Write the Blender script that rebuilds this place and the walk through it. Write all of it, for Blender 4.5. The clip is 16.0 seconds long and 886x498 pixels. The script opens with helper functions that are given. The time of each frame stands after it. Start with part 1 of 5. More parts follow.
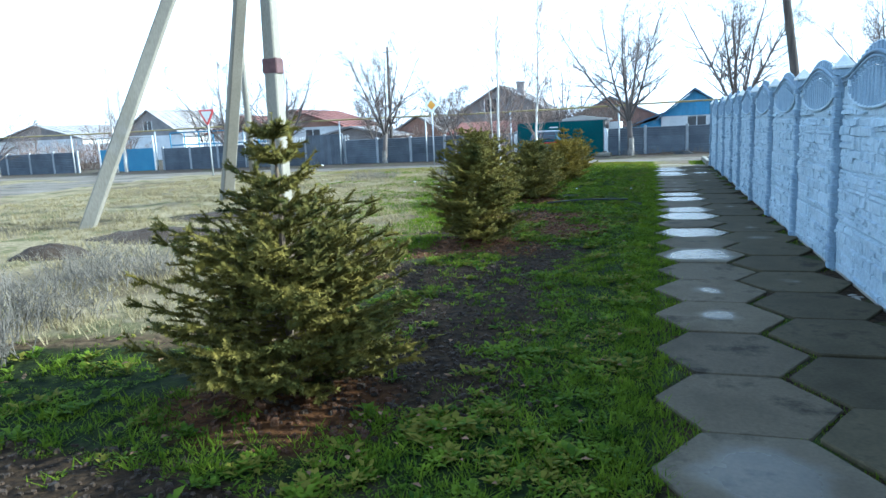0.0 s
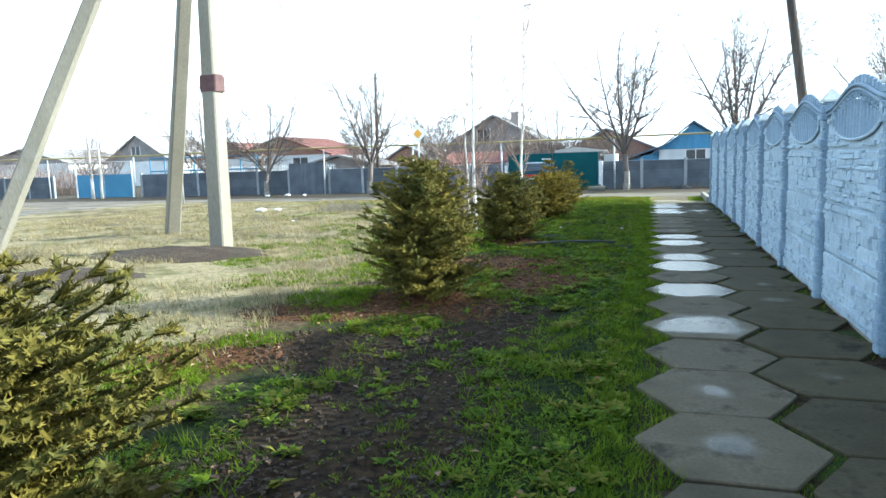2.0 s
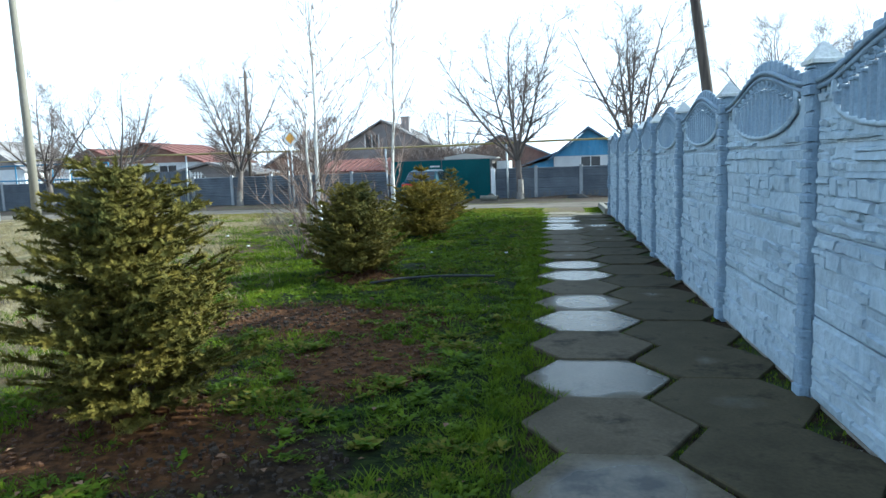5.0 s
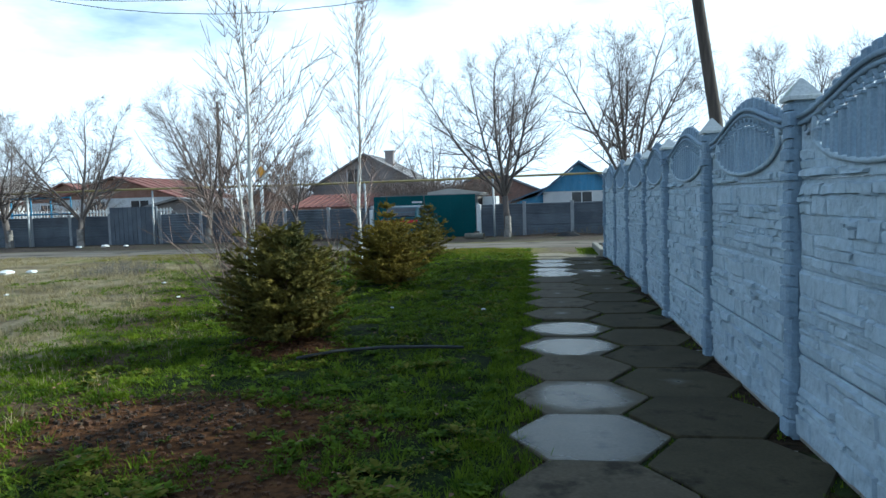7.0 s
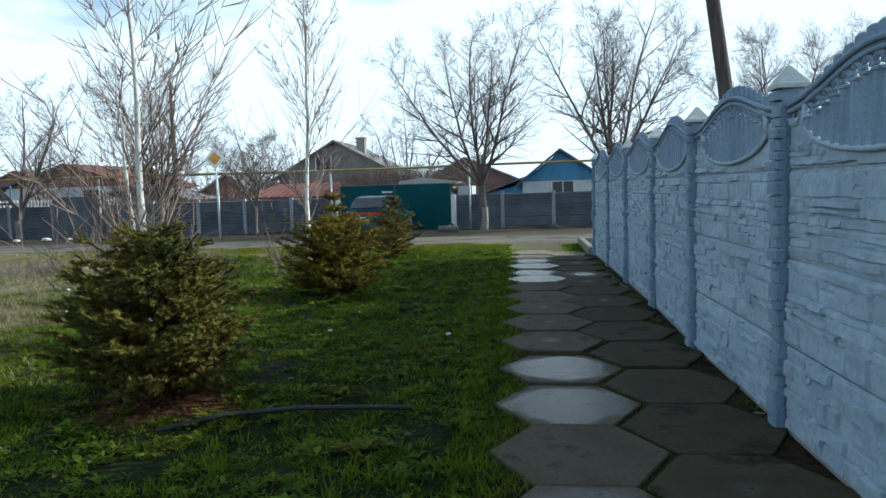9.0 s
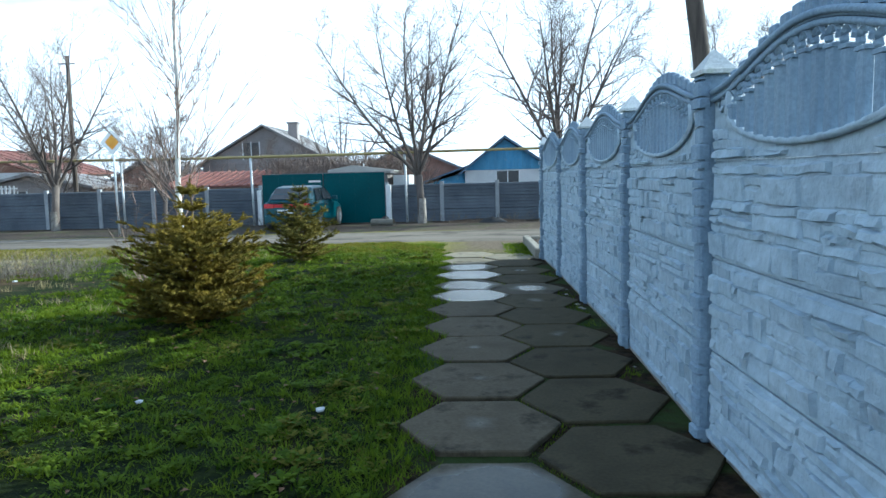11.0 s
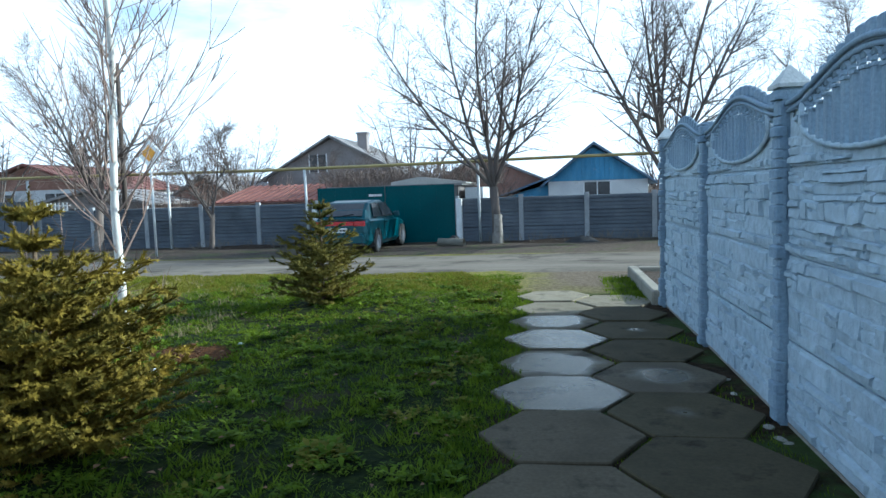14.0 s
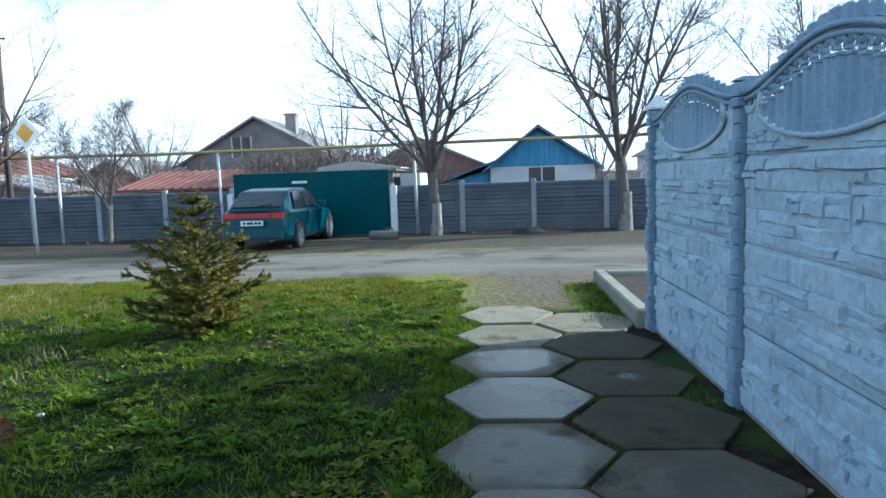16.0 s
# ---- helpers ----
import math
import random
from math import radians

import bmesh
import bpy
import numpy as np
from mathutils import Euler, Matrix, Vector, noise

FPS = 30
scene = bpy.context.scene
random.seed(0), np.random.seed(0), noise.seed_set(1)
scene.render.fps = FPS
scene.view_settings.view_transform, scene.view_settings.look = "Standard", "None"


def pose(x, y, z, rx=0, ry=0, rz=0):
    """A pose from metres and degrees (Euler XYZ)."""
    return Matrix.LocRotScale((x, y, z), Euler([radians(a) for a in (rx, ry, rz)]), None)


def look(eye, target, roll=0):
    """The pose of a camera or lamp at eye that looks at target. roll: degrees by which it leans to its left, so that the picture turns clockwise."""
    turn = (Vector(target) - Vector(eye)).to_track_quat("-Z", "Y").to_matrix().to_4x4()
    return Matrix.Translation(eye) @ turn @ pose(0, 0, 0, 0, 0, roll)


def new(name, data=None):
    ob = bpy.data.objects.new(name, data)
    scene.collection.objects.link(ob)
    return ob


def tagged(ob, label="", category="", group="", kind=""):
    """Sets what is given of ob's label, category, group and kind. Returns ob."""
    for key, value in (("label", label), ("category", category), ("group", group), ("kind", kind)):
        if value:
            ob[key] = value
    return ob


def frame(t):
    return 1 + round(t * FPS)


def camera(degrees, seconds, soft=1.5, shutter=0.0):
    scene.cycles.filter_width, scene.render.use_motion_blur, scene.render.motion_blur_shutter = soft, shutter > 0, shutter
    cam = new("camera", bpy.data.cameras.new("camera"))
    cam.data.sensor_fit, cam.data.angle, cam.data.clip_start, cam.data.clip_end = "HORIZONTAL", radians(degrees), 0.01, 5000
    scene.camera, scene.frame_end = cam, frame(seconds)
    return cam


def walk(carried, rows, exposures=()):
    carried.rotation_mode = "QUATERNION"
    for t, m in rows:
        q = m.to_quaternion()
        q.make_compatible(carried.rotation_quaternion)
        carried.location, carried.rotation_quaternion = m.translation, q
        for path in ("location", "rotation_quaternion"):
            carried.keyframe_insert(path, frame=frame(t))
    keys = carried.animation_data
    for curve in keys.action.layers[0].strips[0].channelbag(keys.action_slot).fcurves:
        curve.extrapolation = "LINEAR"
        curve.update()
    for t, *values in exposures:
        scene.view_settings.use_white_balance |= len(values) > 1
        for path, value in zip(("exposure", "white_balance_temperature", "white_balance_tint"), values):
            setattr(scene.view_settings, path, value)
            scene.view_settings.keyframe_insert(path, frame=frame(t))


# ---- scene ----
cam = camera(65.4, 16.0)
PATH = [
    (0, (-0.445, -1.32, 1.554), (-1.03, 0.562, 1.213), -2.7),
    (0.5, (-0.391, -0.816, 1.55), (-0.939, 1.077, 1.206), -2.4),
    (1, (-0.378, -0.299, 1.521), (-0.843, 1.614, 1.17), -1.7),
    (1.5, (-0.358, 0.183, 1.496), (-0.818, 2.115, 1.255), -3.0),
    (2, (-0.342, 0.69, 1.508), (-0.925, 2.586, 1.252), -1.8),
    (2.5, (-0.378, 1.25, 1.494), (-0.859, 3.163, 1.162), -1.6),
    (3, (-0.329, 1.763, 1.505), (-0.876, 3.672, 1.267), -3.1),
    (3.5, (-0.292, 2.314, 1.465), (-0.575, 4.278, 1.214), 0.1),
    (4, (-0.226, 2.802, 1.459), (-0.523, 4.766, 1.229), -2.8),
    (4.2, (-0.232, 3.083, 1.468), (-0.563, 5.039, 1.214), -1.7),
    (6.3, (-0.211, 5.456, 1.426), (-0.492, 7.427, 1.233), -2.6),
    (6.5, (-0.183, 5.705, 1.458), (-0.467, 7.676, 1.276), -2.6),
    (7, (-0.186, 6.184, 1.453), (-0.47, 8.158, 1.311), -1.8),
    (7.5, (-0.197, 6.739, 1.438), (-0.414, 8.721, 1.29), -2.5),
    (8, (-0.181, 7.247, 1.468), (-0.486, 9.22, 1.343), -1.5),
    (8.5, (-0.221, 7.798, 1.488), (-0.395, 9.784, 1.324), -1.5),
    (8.7, (-0.243, 8.009, 1.45), (-0.466, 9.989, 1.277), -1.7),
    (10.8, (-0.014, 10.62, 1.447), (-0.2, 12.603, 1.271), -1.0),
    (11, (-0.008, 10.834, 1.464), (-0.079, 12.822, 1.254), -1.4),
    (11.5, (0.078, 11.42, 1.469), (-0.083, 13.405, 1.288), -1.0),
    (12, (0.077, 12.017, 1.444), (-0.137, 14.001, 1.306), 0.2),
    (12.5, (0.082, 12.517, 1.46), (-0.197, 14.494, 1.346), -2.5),
    (13, (0.028, 13.108, 1.436), (-0.288, 15.075, 1.252), -1.2),
    (13.5, (-0.023, 13.76, 1.433), (-0.212, 15.738, 1.197), -1.6),
    (14, (-0.026, 14.401, 1.426), (-0.333, 16.371, 1.261), -1.9),
    (14.5, (-0.066, 14.97, 1.427), (-0.144, 16.951, 1.158), -0.8),
    (15, (-0.092, 15.623, 1.372), (-0.273, 17.611, 1.238), -2.1),
    (15.5, (-0.13, 16.228, 1.314), (-0.279, 18.204, 1.043), -0.5),
    (16, (-0.153, 16.57, 1.445), (-0.289, 18.554, 1.233), -1.9),
]
EXPOSURES = [(0, 1.45, 4800, -3), (0.5, 1.65, 5100, -3), (1, 1.8, 5300, -3), (1.5, 1.93, 5500, -3), (2, 1.68, 5400, -3), (2.5, 1.28, 5200, -3), (3, 1.13, 5100, -3), (3.5, 1.08, 5000, -3), (4, 1.28, 5300, -3), (6.5, 0.56, 4950, -3), (7, 0.46, 5150, -3), (7.5, 0.46, 5350, -3), (8, -0.17, 5300, -3), (8.7, 0.13, 5400, -3), (11, 0.96, 5100, -3), (12, 0.96, 5000, -3), (12.5, 0.68, 5000, -3), (13, 0.53, 5000, -3), (13.5, 0.78, 5200, -3), (14, 0.73, 5000, -3), (14.5, 0.63, 4900, -3), (15, 0.93, 5000, -3), (15.5, 0.63, 4800, -3), (16, 0.93, 4900, -3)]
walk(cam, [(t, look(eye, target, roll)) for t, eye, target, roll in PATH], EXPOSURES)

# ---- light ----
SUN_EL, SUN_ROT = 23.5, 70.5
world = bpy.data.worlds.new("world")
scene.world = world
world.use_nodes = True
wn, wl = world.node_tree.nodes, world.node_tree.links
wn.clear()
w_out, w_bg, w_sky = wn.new("ShaderNodeOutputWorld"), wn.new("ShaderNodeBackground"), wn.new("ShaderNodeTexSky")
w_sky.sky_type, w_sky.sun_disc = "NISHITA", False
w_sky.sun_elevation, w_sky.sun_rotation = radians(SUN_EL), radians(SUN_ROT)
w_sky.dust_density, w_sky.air_density = 1.6, 1.0
# thin winter cloud over the clear sky
w_co, w_map, w_no, w_ramp, w_mix = (wn.new("ShaderNodeTexCoord"), wn.new("ShaderNodeMapping"), wn.new("ShaderNodeTexNoise"),
                                    wn.new("ShaderNodeValToRGB"), wn.new("ShaderNodeMixRGB"))
w_map.inputs["Scale"].default_value = (1.2, 1.6, 4.5)
w_sep, w_low, w_add = wn.new("ShaderNodeSeparateXYZ"), wn.new("ShaderNodeMapRange"), wn.new("ShaderNodeMath")
w_low.inputs["From Min"].default_value, w_low.inputs["From Max"].default_value = 0.08, 0.36
w_low.inputs["To Min"].default_value, w_low.inputs["To Max"].default_value = 0.30, -0.06
w_no.inputs["Scale"].default_value, w_no.inputs["Detail"].default_value, w_no.inputs["Roughness"].default_value = 1.6, 7.0, 0.55
w_ramp.color_ramp.elements[0].position, w_ramp.color_ramp.elements[1].position = 0.44, 0.60
w_ramp.color_ramp.elements[0].color = (0.10, 0.10, 0.10, 1)
w_mix.inputs[2].default_value = (20.0, 20.6, 21.2, 1)
wl.new(w_co.outputs["Generated"], w_map.inputs["Vector"])
wl.new(w_map.outputs["Vector"], w_no.inputs["Vector"])
wl.new(w_co.outputs["Generated"], w_sep.inputs[0])
wl.new(w_sep.outputs["Z"], w_low.inputs["Value"])
wl.new(w_no.outputs["Fac"], w_add.inputs[0])
wl.new(w_low.outputs["Result"], w_add.inputs[1])
wl.new(w_add.outputs[0], w_ramp.inputs["Fac"])
wl.new(w_ramp.outputs["Color"], w_mix.inputs["Fac"])
w_clear = wn.new("ShaderNodeMixRGB")
w_clear.blend_type, w_clear.inputs["Fac"].default_value, w_clear.inputs[2].default_value = "MULTIPLY", 1.0, (2.6, 2.7, 2.8, 1)
wl.new(w_sky.outputs["Color"], w_clear.inputs[1])
wl.new(w_clear.outputs["Color"], w_mix.inputs[1])
wl.new(w_mix.outputs["Color"], w_bg.inputs["Color"])
wl.new(w_bg.outputs["Background"], w_out.inputs["Surface"])
w_bg.inputs["Strength"].default_value = 0.047
sun_data = bpy.data.lights.new("sun", "SUN")
sun_data.energy, sun_data.angle, sun_data.color = 5.0, radians(0.6), (1.0, 0.90, 0.74)
sun = new("sun", sun_data)
s_dir = Vector((math.sin(radians(SUN_ROT)) * math.cos(radians(SUN_EL)), math.cos(radians(SUN_ROT)) * math.cos(radians(SUN_EL)), math.sin(radians(SUN_EL))))
sun.matrix_world = look(s_dir * 60, (0, 0, 0))

# ---- materials ----


def surf(name, c1, c2, scale=2.0, fine=40.0, rough=0.8, bump=0.3, metal=0.0, vary=0.12, stain=None, stain_at=0.6, stain_scale=0.8, island=0.0, stretch=(1, 1, 1), dist=0.01, spec=0.5, thin=0.0):
    """A two-tone surface: broad patches, fine grain, optional stains, relief, and a shade of its own for each object."""
    m = bpy.data.materials.new(name)
    m.use_nodes = True
    n, l = m.node_tree.nodes, m.node_tree.links
    b = n["Principled BSDF"]
    geo = n.new("ShaderNodeNewGeometry")
    mp = n.new("ShaderNodeMapping")
    mp.inputs["Scale"].default_value = stretch
    l.new(geo.outputs["Position"], mp.inputs["Vector"])
    big, small = n.new("ShaderNodeTexNoise"), n.new("ShaderNodeTexNoise")
    big.inputs["Scale"].default_value, big.inputs["Detail"].default_value = scale, 5
    small.inputs["Scale"].default_value, small.inputs["Detail"].default_value = fine, 4
    l.new(mp.outputs["Vector"], big.inputs["Vector"])
    l.new(mp.outputs["Vector"], small.inputs["Vector"])
    mix = n.new("ShaderNodeMixRGB")
    mix.inputs[1].default_value, mix.inputs[2].default_value = (*c1, 1), (*c2, 1)
    sharpen = n.new("ShaderNodeMapRange")
    sharpen.inputs["From Min"].default_value, sharpen.inputs["From Max"].default_value = 0.3, 0.7
    l.new(big.outputs["Fac"], sharpen.inputs["Value"])
    if island:
        add = n.new("ShaderNodeMath")
        add.operation = "MULTIPLY_ADD"
        l.new(geo.outputs["Random Per Island"], add.inputs[0])
        add.inputs[1].default_value = island
        sub = n.new("ShaderNodeMath")
        sub.operation = "MULTIPLY"
        l.new(sharpen.outputs["Result"], sub.inputs[0])
        sub.inputs[1].default_value = 1 - island
        l.new(sub.outputs[0], add.inputs[2])
        l.new(add.outputs[0], mix.inputs["Fac"])
    else:
        l.new(sharpen.outputs["Result"], mix.inputs["Fac"])
    col = mix.outputs["Color"]
    if stain:
        sn, sr, sm = n.new("ShaderNodeTexNoise"), n.new("ShaderNodeMapRange"), n.new("ShaderNodeMixRGB")
        sn.inputs["Scale"].default_value, sn.inputs["Detail"].default_value, sn.inputs["Roughness"].default_value = stain_scale, 6, 0.65
        sr.inputs["From Min"].default_value, sr.inputs["From Max"].default_value = stain_at, stain_at + 0.12
        sm.inputs[2].default_value = (*stain, 1)
        l.new(geo.outputs["Position"], sn.inputs["Vector"])
        l.new(sn.outputs["Fac"], sr.inputs["Value"])
        l.new(sr.outputs["Result"], sm.inputs["Fac"])
        l.new(col, sm.inputs[1])
        col = sm.outputs["Color"]
    hsv = n.new("ShaderNodeHueSaturation")
    info = n.new("ShaderNodeObjectInfo")
    v1, v2, v3 = n.new("ShaderNodeMapRange"), n.new("ShaderNodeMapRange"), n.new("ShaderNodeMath")
    v1.inputs["To Min"].default_value, v1.inputs["To Max"].default_value = 1 - vary, 1 + vary
    v2.inputs["From Min"].default_value, v2.inputs["From Max"].default_value = 0.25, 0.75
    v2.inputs["To Min"].default_value, v2.inputs["To Max"].default_value = 0.82, 1.15
    v3.operation = "MULTIPLY"
    l.new(info.outputs["Random"], v1.inputs["Value"])
    l.new(small.outputs["Fac"], v2.inputs["Value"])
    l.new(v1.outputs["Result"], v3.inputs[0])
    l.new(v2.outputs["Result"], v3.inputs[1])
    l.new(v3.outputs[0], hsv.inputs["Value"])
    l.new(col, hsv.inputs["Color"])
    l.new(hsv.outputs["Color"], b.inputs["Base Color"])
    b.inputs["Roughness"].default_value, b.inputs["Metallic"].default_value = rough, metal
    b.inputs["Specular IOR Level"].default_value = spec
    if bump:
        bp = n.new("ShaderNodeBump")
        bp.inputs["Strength"].default_value, bp.inputs["Distance"].default_value = bump, dist
        l.new(small.outputs["Fac"], bp.inputs["Height"])
        l.new(bp.outputs["Normal"], b.inputs["Normal"])
    if thin:
        tr, mx, out = n.new("ShaderNodeBsdfTranslucent"), n.new("ShaderNodeMixShader"), n["Material Output"]
        l.new(hsv.outputs["Color"], tr.inputs["Color"])
        mx.inputs["Fac"].default_value = thin
        l.new(b.outputs["BSDF"], mx.inputs[1])
        l.new(tr.outputs["BSDF"], mx.inputs[2])
        l.new(mx.outputs["Shader"], out.inputs["Surface"])
    return m


FENCE = surf("painted_fence_concrete", (0.31, 0.385, 0.455), (0.41, 0.485, 0.55), 1.5, 16, 0.85, 1.0, vary=0.05, dist=0.022, stain=(0.29, 0.34, 0.40), stain_at=0.60, stain_scale=2.2)
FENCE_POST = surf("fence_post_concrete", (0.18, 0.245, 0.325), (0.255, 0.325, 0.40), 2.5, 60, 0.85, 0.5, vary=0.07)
CAPM = surf("cap_concrete", (0.50, 0.52, 0.52), (0.60, 0.61, 0.58), 6, 60, 0.85, 0.4, stain=(0.36, 0.40, 0.30), stain_at=0.58, stain_scale=5)
FAR_CONC = surf("grey_concrete", (0.074, 0.085, 0.105), (0.128, 0.142, 0.165), 1.2, 30, 0.9, 0.4, vary=0.12, stain=(0.07, 0.08, 0.09), stain_at=0.6)
FAR_POST = surf("light_concrete_post", (0.25, 0.26, 0.28), (0.34, 0.35, 0.36), 3, 30, 0.9, 0.3)
POLE_CONC = surf("pole_concrete", (0.165, 0.15, 0.118), (0.225, 0.205, 0.165), 1.5, 40, 0.9, 0.4, stain=(0.21, 0.20, 0.18), stain_at=0.6, stretch=(1, 1, 0.3))
SOIL = surf("dark_soil", (0.018, 0.012, 0.007), (0.060, 0.036, 0.018), 6, 60, 1.0, 1.0, dist=0.03, island=0.5)
LITTER = surf("rusty_needle_litter", (0.050, 0.021, 0.008), (0.135, 0.058, 0.019), 7, 90, 1.0, 1.0, dist=0.02)
ROAD = surf("worn_road", (0.12, 0.104, 0.085), (0.225, 0.20, 0.165), 0.6, 22, 1.0, 0.8, vary=0, spec=0.05, stain=(0.085, 0.074, 0.062), stain_at=0.53, stain_scale=0.7, stretch=(0.35, 1.6, 1))
BARK = surf("grey_brown_bark", (0.075, 0.062, 0.055), (0.15, 0.125, 0.11), 5, 40, 0.95, 0.8, vary=0.15, stretch=(1, 1, 0.25))
TWIG = surf("bare_twig_bark", (0.10, 0.080, 0.070), (0.19, 0.145, 0.12), 3, 25, 0.95, 0.0, vary=0.2)
PALE_TWIG = surf("pale_bush_twig", (0.16, 0.11, 0.09), (0.26, 0.19, 0.15), 3, 25, 0.95, 0.0, vary=0.2)
BIRCH = surf("birch_bark", (0.50, 0.48, 0.44), (0.68, 0.66, 0.61), 5, 30, 0.8, 0.4, stain=(0.07, 0.06, 0.055), stain_at=0.58, stain_scale=9, stretch=(1, 1, 0.4))
LIME = surf("whitewash", (0.13, 0.115, 0.10), (0.27, 0.25, 0.225), 8, 50, 0.95, 0.4, stain=(0.22, 0.19, 0.16), stain_at=0.6, stain_scale=7)
NEEDLE = surf("spruce_needles", (0.028, 0.042, 0.012), (0.21, 0.165, 0.030), 3.2, 9, 0.7, 0.0, vary=0.15, island=0.25, thin=0.15, spec=0.12)
# golden copy of the needles: sunlight on one spruce put into its colour
NEEDLE_SUNLIT = surf("sunlit_spruce_needles", (0.030, 0.036, 0.007), (0.26, 0.19, 0.026), 3.2, 9, 0.7, 0.0, vary=0.1, island=0.25, thin=0.15, spec=0.12)
SPRUCE_WOOD = surf("spruce_bark", (0.09, 0.065, 0.045), (0.17, 0.125, 0.08), 8, 60, 0.95, 0.5)
# yellow for moss tufts, and for sunlight painted into the roadside grass
MOSS_AND_SUNLIT = surf("yellow_moss_and_sunlit_grass", (0.10, 0.105, 0.012), (0.24, 0.22, 0.035), 1.2, 10, 0.85, 0.0, vary=0, island=0.6, thin=0.35, spec=0.1)
WEED_LEAF = surf("broad_weed_leaves", (0.010, 0.042, 0.003), (0.175, 0.235, 0.014), 4.5, 9, 0.75, 0.0, vary=0, island=0.35, thin=0.3, spec=0.12)
GREEN = surf("green_grass_blades", (0.014, 0.050, 0.003), (0.215, 0.275, 0.016), 4.0, 14, 0.8, 0.0, vary=0, island=0.35, thin=0.4, spec=0.1)
DRY = surf("dry_grass_blades", (0.19, 0.16, 0.075), (0.37, 0.31, 0.175), 0.6, 5, 0.8, 0.0, vary=0, island=0.65, thin=0.3, spec=0.2)
WEED = surf("dry_weed_stems", (0.10, 0.088, 0.070), (0.19, 0.168, 0.138), 3, 20, 0.95, 0.0, island=0.6)
GATE_GREEN = surf("green_gate_paint", (0.006, 0.090, 0.105), (0.010, 0.120, 0.135), 0.8, 30, 0.45, 0.15, vary=0.05, stain=(0.02, 0.09, 0.10), stain_at=0.6, thin=0.4, spec=0.25)
BLUE_GATE = surf("blue_gate_paint", (0.035, 0.17, 0.31), (0.06, 0.22, 0.36), 1, 30, 0.5, 0.2)
WHITE_P = surf("white_paint", (0.66, 0.66, 0.65), (0.80, 0.80, 0.79), 3, 40, 0.6, 0.2, vary=0.05, stain=(0.45, 0.43, 0.40), stain_at=0.62, stain_scale=3)
WHITE_WALL = surf("white_plaster", (0.55, 0.56, 0.57), (0.74, 0.74, 0.73), 1, 30, 0.9, 0.3, vary=0.06, stain=(0.40, 0.39, 0.38), stain_at=0.6, stain_scale=1.5)
GREY_WALL = surf("grey_house_plaster", (0.19, 0.17, 0.165), (0.30, 0.27, 0.26), 1, 20, 0.9, 0.3)
BRICKISH = surf("brick_wall_far", (0.26, 0.14, 0.10), (0.36, 0.21, 0.16), 2, 15, 0.95, 0.4)
BLUE_BOARD = surf("blue_boards", (0.07, 0.235, 0.43), (0.13, 0.32, 0.50), 1.5, 20, 0.75, 0.3, stain=(0.20, 0.33, 0.46), stain_at=0.6, stain_scale=3, stretch=(3, 1, 0.5))
BLUE_DARK = surf("weathered_blue_edge", (0.08, 0.13, 0.20), (0.14, 0.19, 0.26), 3, 30, 0.85, 0.3)
SLATE = surf("asbestos_slate", (0.20, 0.19, 0.19), (0.32, 0.30, 0.29), 1, 25, 0.95, 0.5, stain=(0.12, 0.115, 0.11), stain_at=0.58)
PALE_SHEET = surf("pale_roof_sheet", (0.42, 0.40, 0.37), (0.56, 0.53, 0.49), 1.2, 20, 0.85, 0.3, stain=(0.25, 0.2, 0.16), stain_at=0.6)
RED_ROOF = surf("red_tin_roof", (0.14, 0.048, 0.036), (0.20, 0.078, 0.058), 1.2, 20, 0.75, 0.3, stain=(0.17, 0.07, 0.05), stain_at=0.58)
GLASSY = surf("dark_window_glass", (0.03, 0.032, 0.036), (0.06, 0.06, 0.065), 1, 8, 0.12, 0.0)
YELLOW_PIPE = surf("yellow_gas_pipe_paint", (0.27, 0.215, 0.075), (0.37, 0.30, 0.12), 1.5, 20, 0.6, 0.2, stain=(0.22, 0.17, 0.10), stain_at=0.56, stain_scale=2)
GALV = surf("galvanised_post", (0.40, 0.42, 0.43), (0.55, 0.57, 0.58), 4, 30, 0.5, 0.1, metal=0.3)
OLD_WOOD = surf("dark_pole_wood", (0.045, 0.036, 0.030), (0.10, 0.08, 0.066), 4, 30, 0.95, 0.6, stretch=(4, 4, 0.3))
BLACK = surf("black_rubber", (0.012, 0.012, 0.012), (0.025, 0.025, 0.025), 8, 60, 0.6, 0.2)
RED_TAG = surf("faded_red_paint", (0.06, 0.03, 0.03), (0.10, 0.05, 0.05), 9, 60, 0.8, 0.3)
SIGN_RED = surf("sign_red", (0.50, 0.03, 0.03), (0.58, 0.06, 0.05), 4, 20, 0.4, 0.0)
SIGN_YEL = surf("sign_yellow", (0.80, 0.34, 0.02), (0.85, 0.42, 0.04), 4, 20, 0.4, 0.0)
SIGN_WHITE = surf("sign_white", (0.78, 0.78, 0.77), (0.84, 0.84, 0.83), 4, 20, 0.4, 0.0)
CAR_TEAL = surf("teal_car_paint", (0.004, 0.052, 0.070), (0.006, 0.066, 0.086), 2, 30, 0.28, 0.0, metal=0.25, vary=0, spec=0.5)
TAIL_RED = surf("red_tail_lamp_plastic", (0.34, 0.012, 0.018), (0.44, 0.02, 0.028), 4, 30, 0.25, 0.0)
KERB = surf("kerb_concrete", (0.17, 0.155, 0.12), (0.26, 0.24, 0.195), 3, 50, 0.95, 0.5, stain=(0.22, 0.21, 0.18), stain_at=0.6, stain_scale=4)
PLASTER_BIT = surf("pale_mortar", (0.22, 0.20, 0.17), (0.34, 0.31, 0.27), 8, 60, 0.95, 0.6, stain=(0.2, 0.18, 0.16), stain_at=0.58, stain_scale=6)
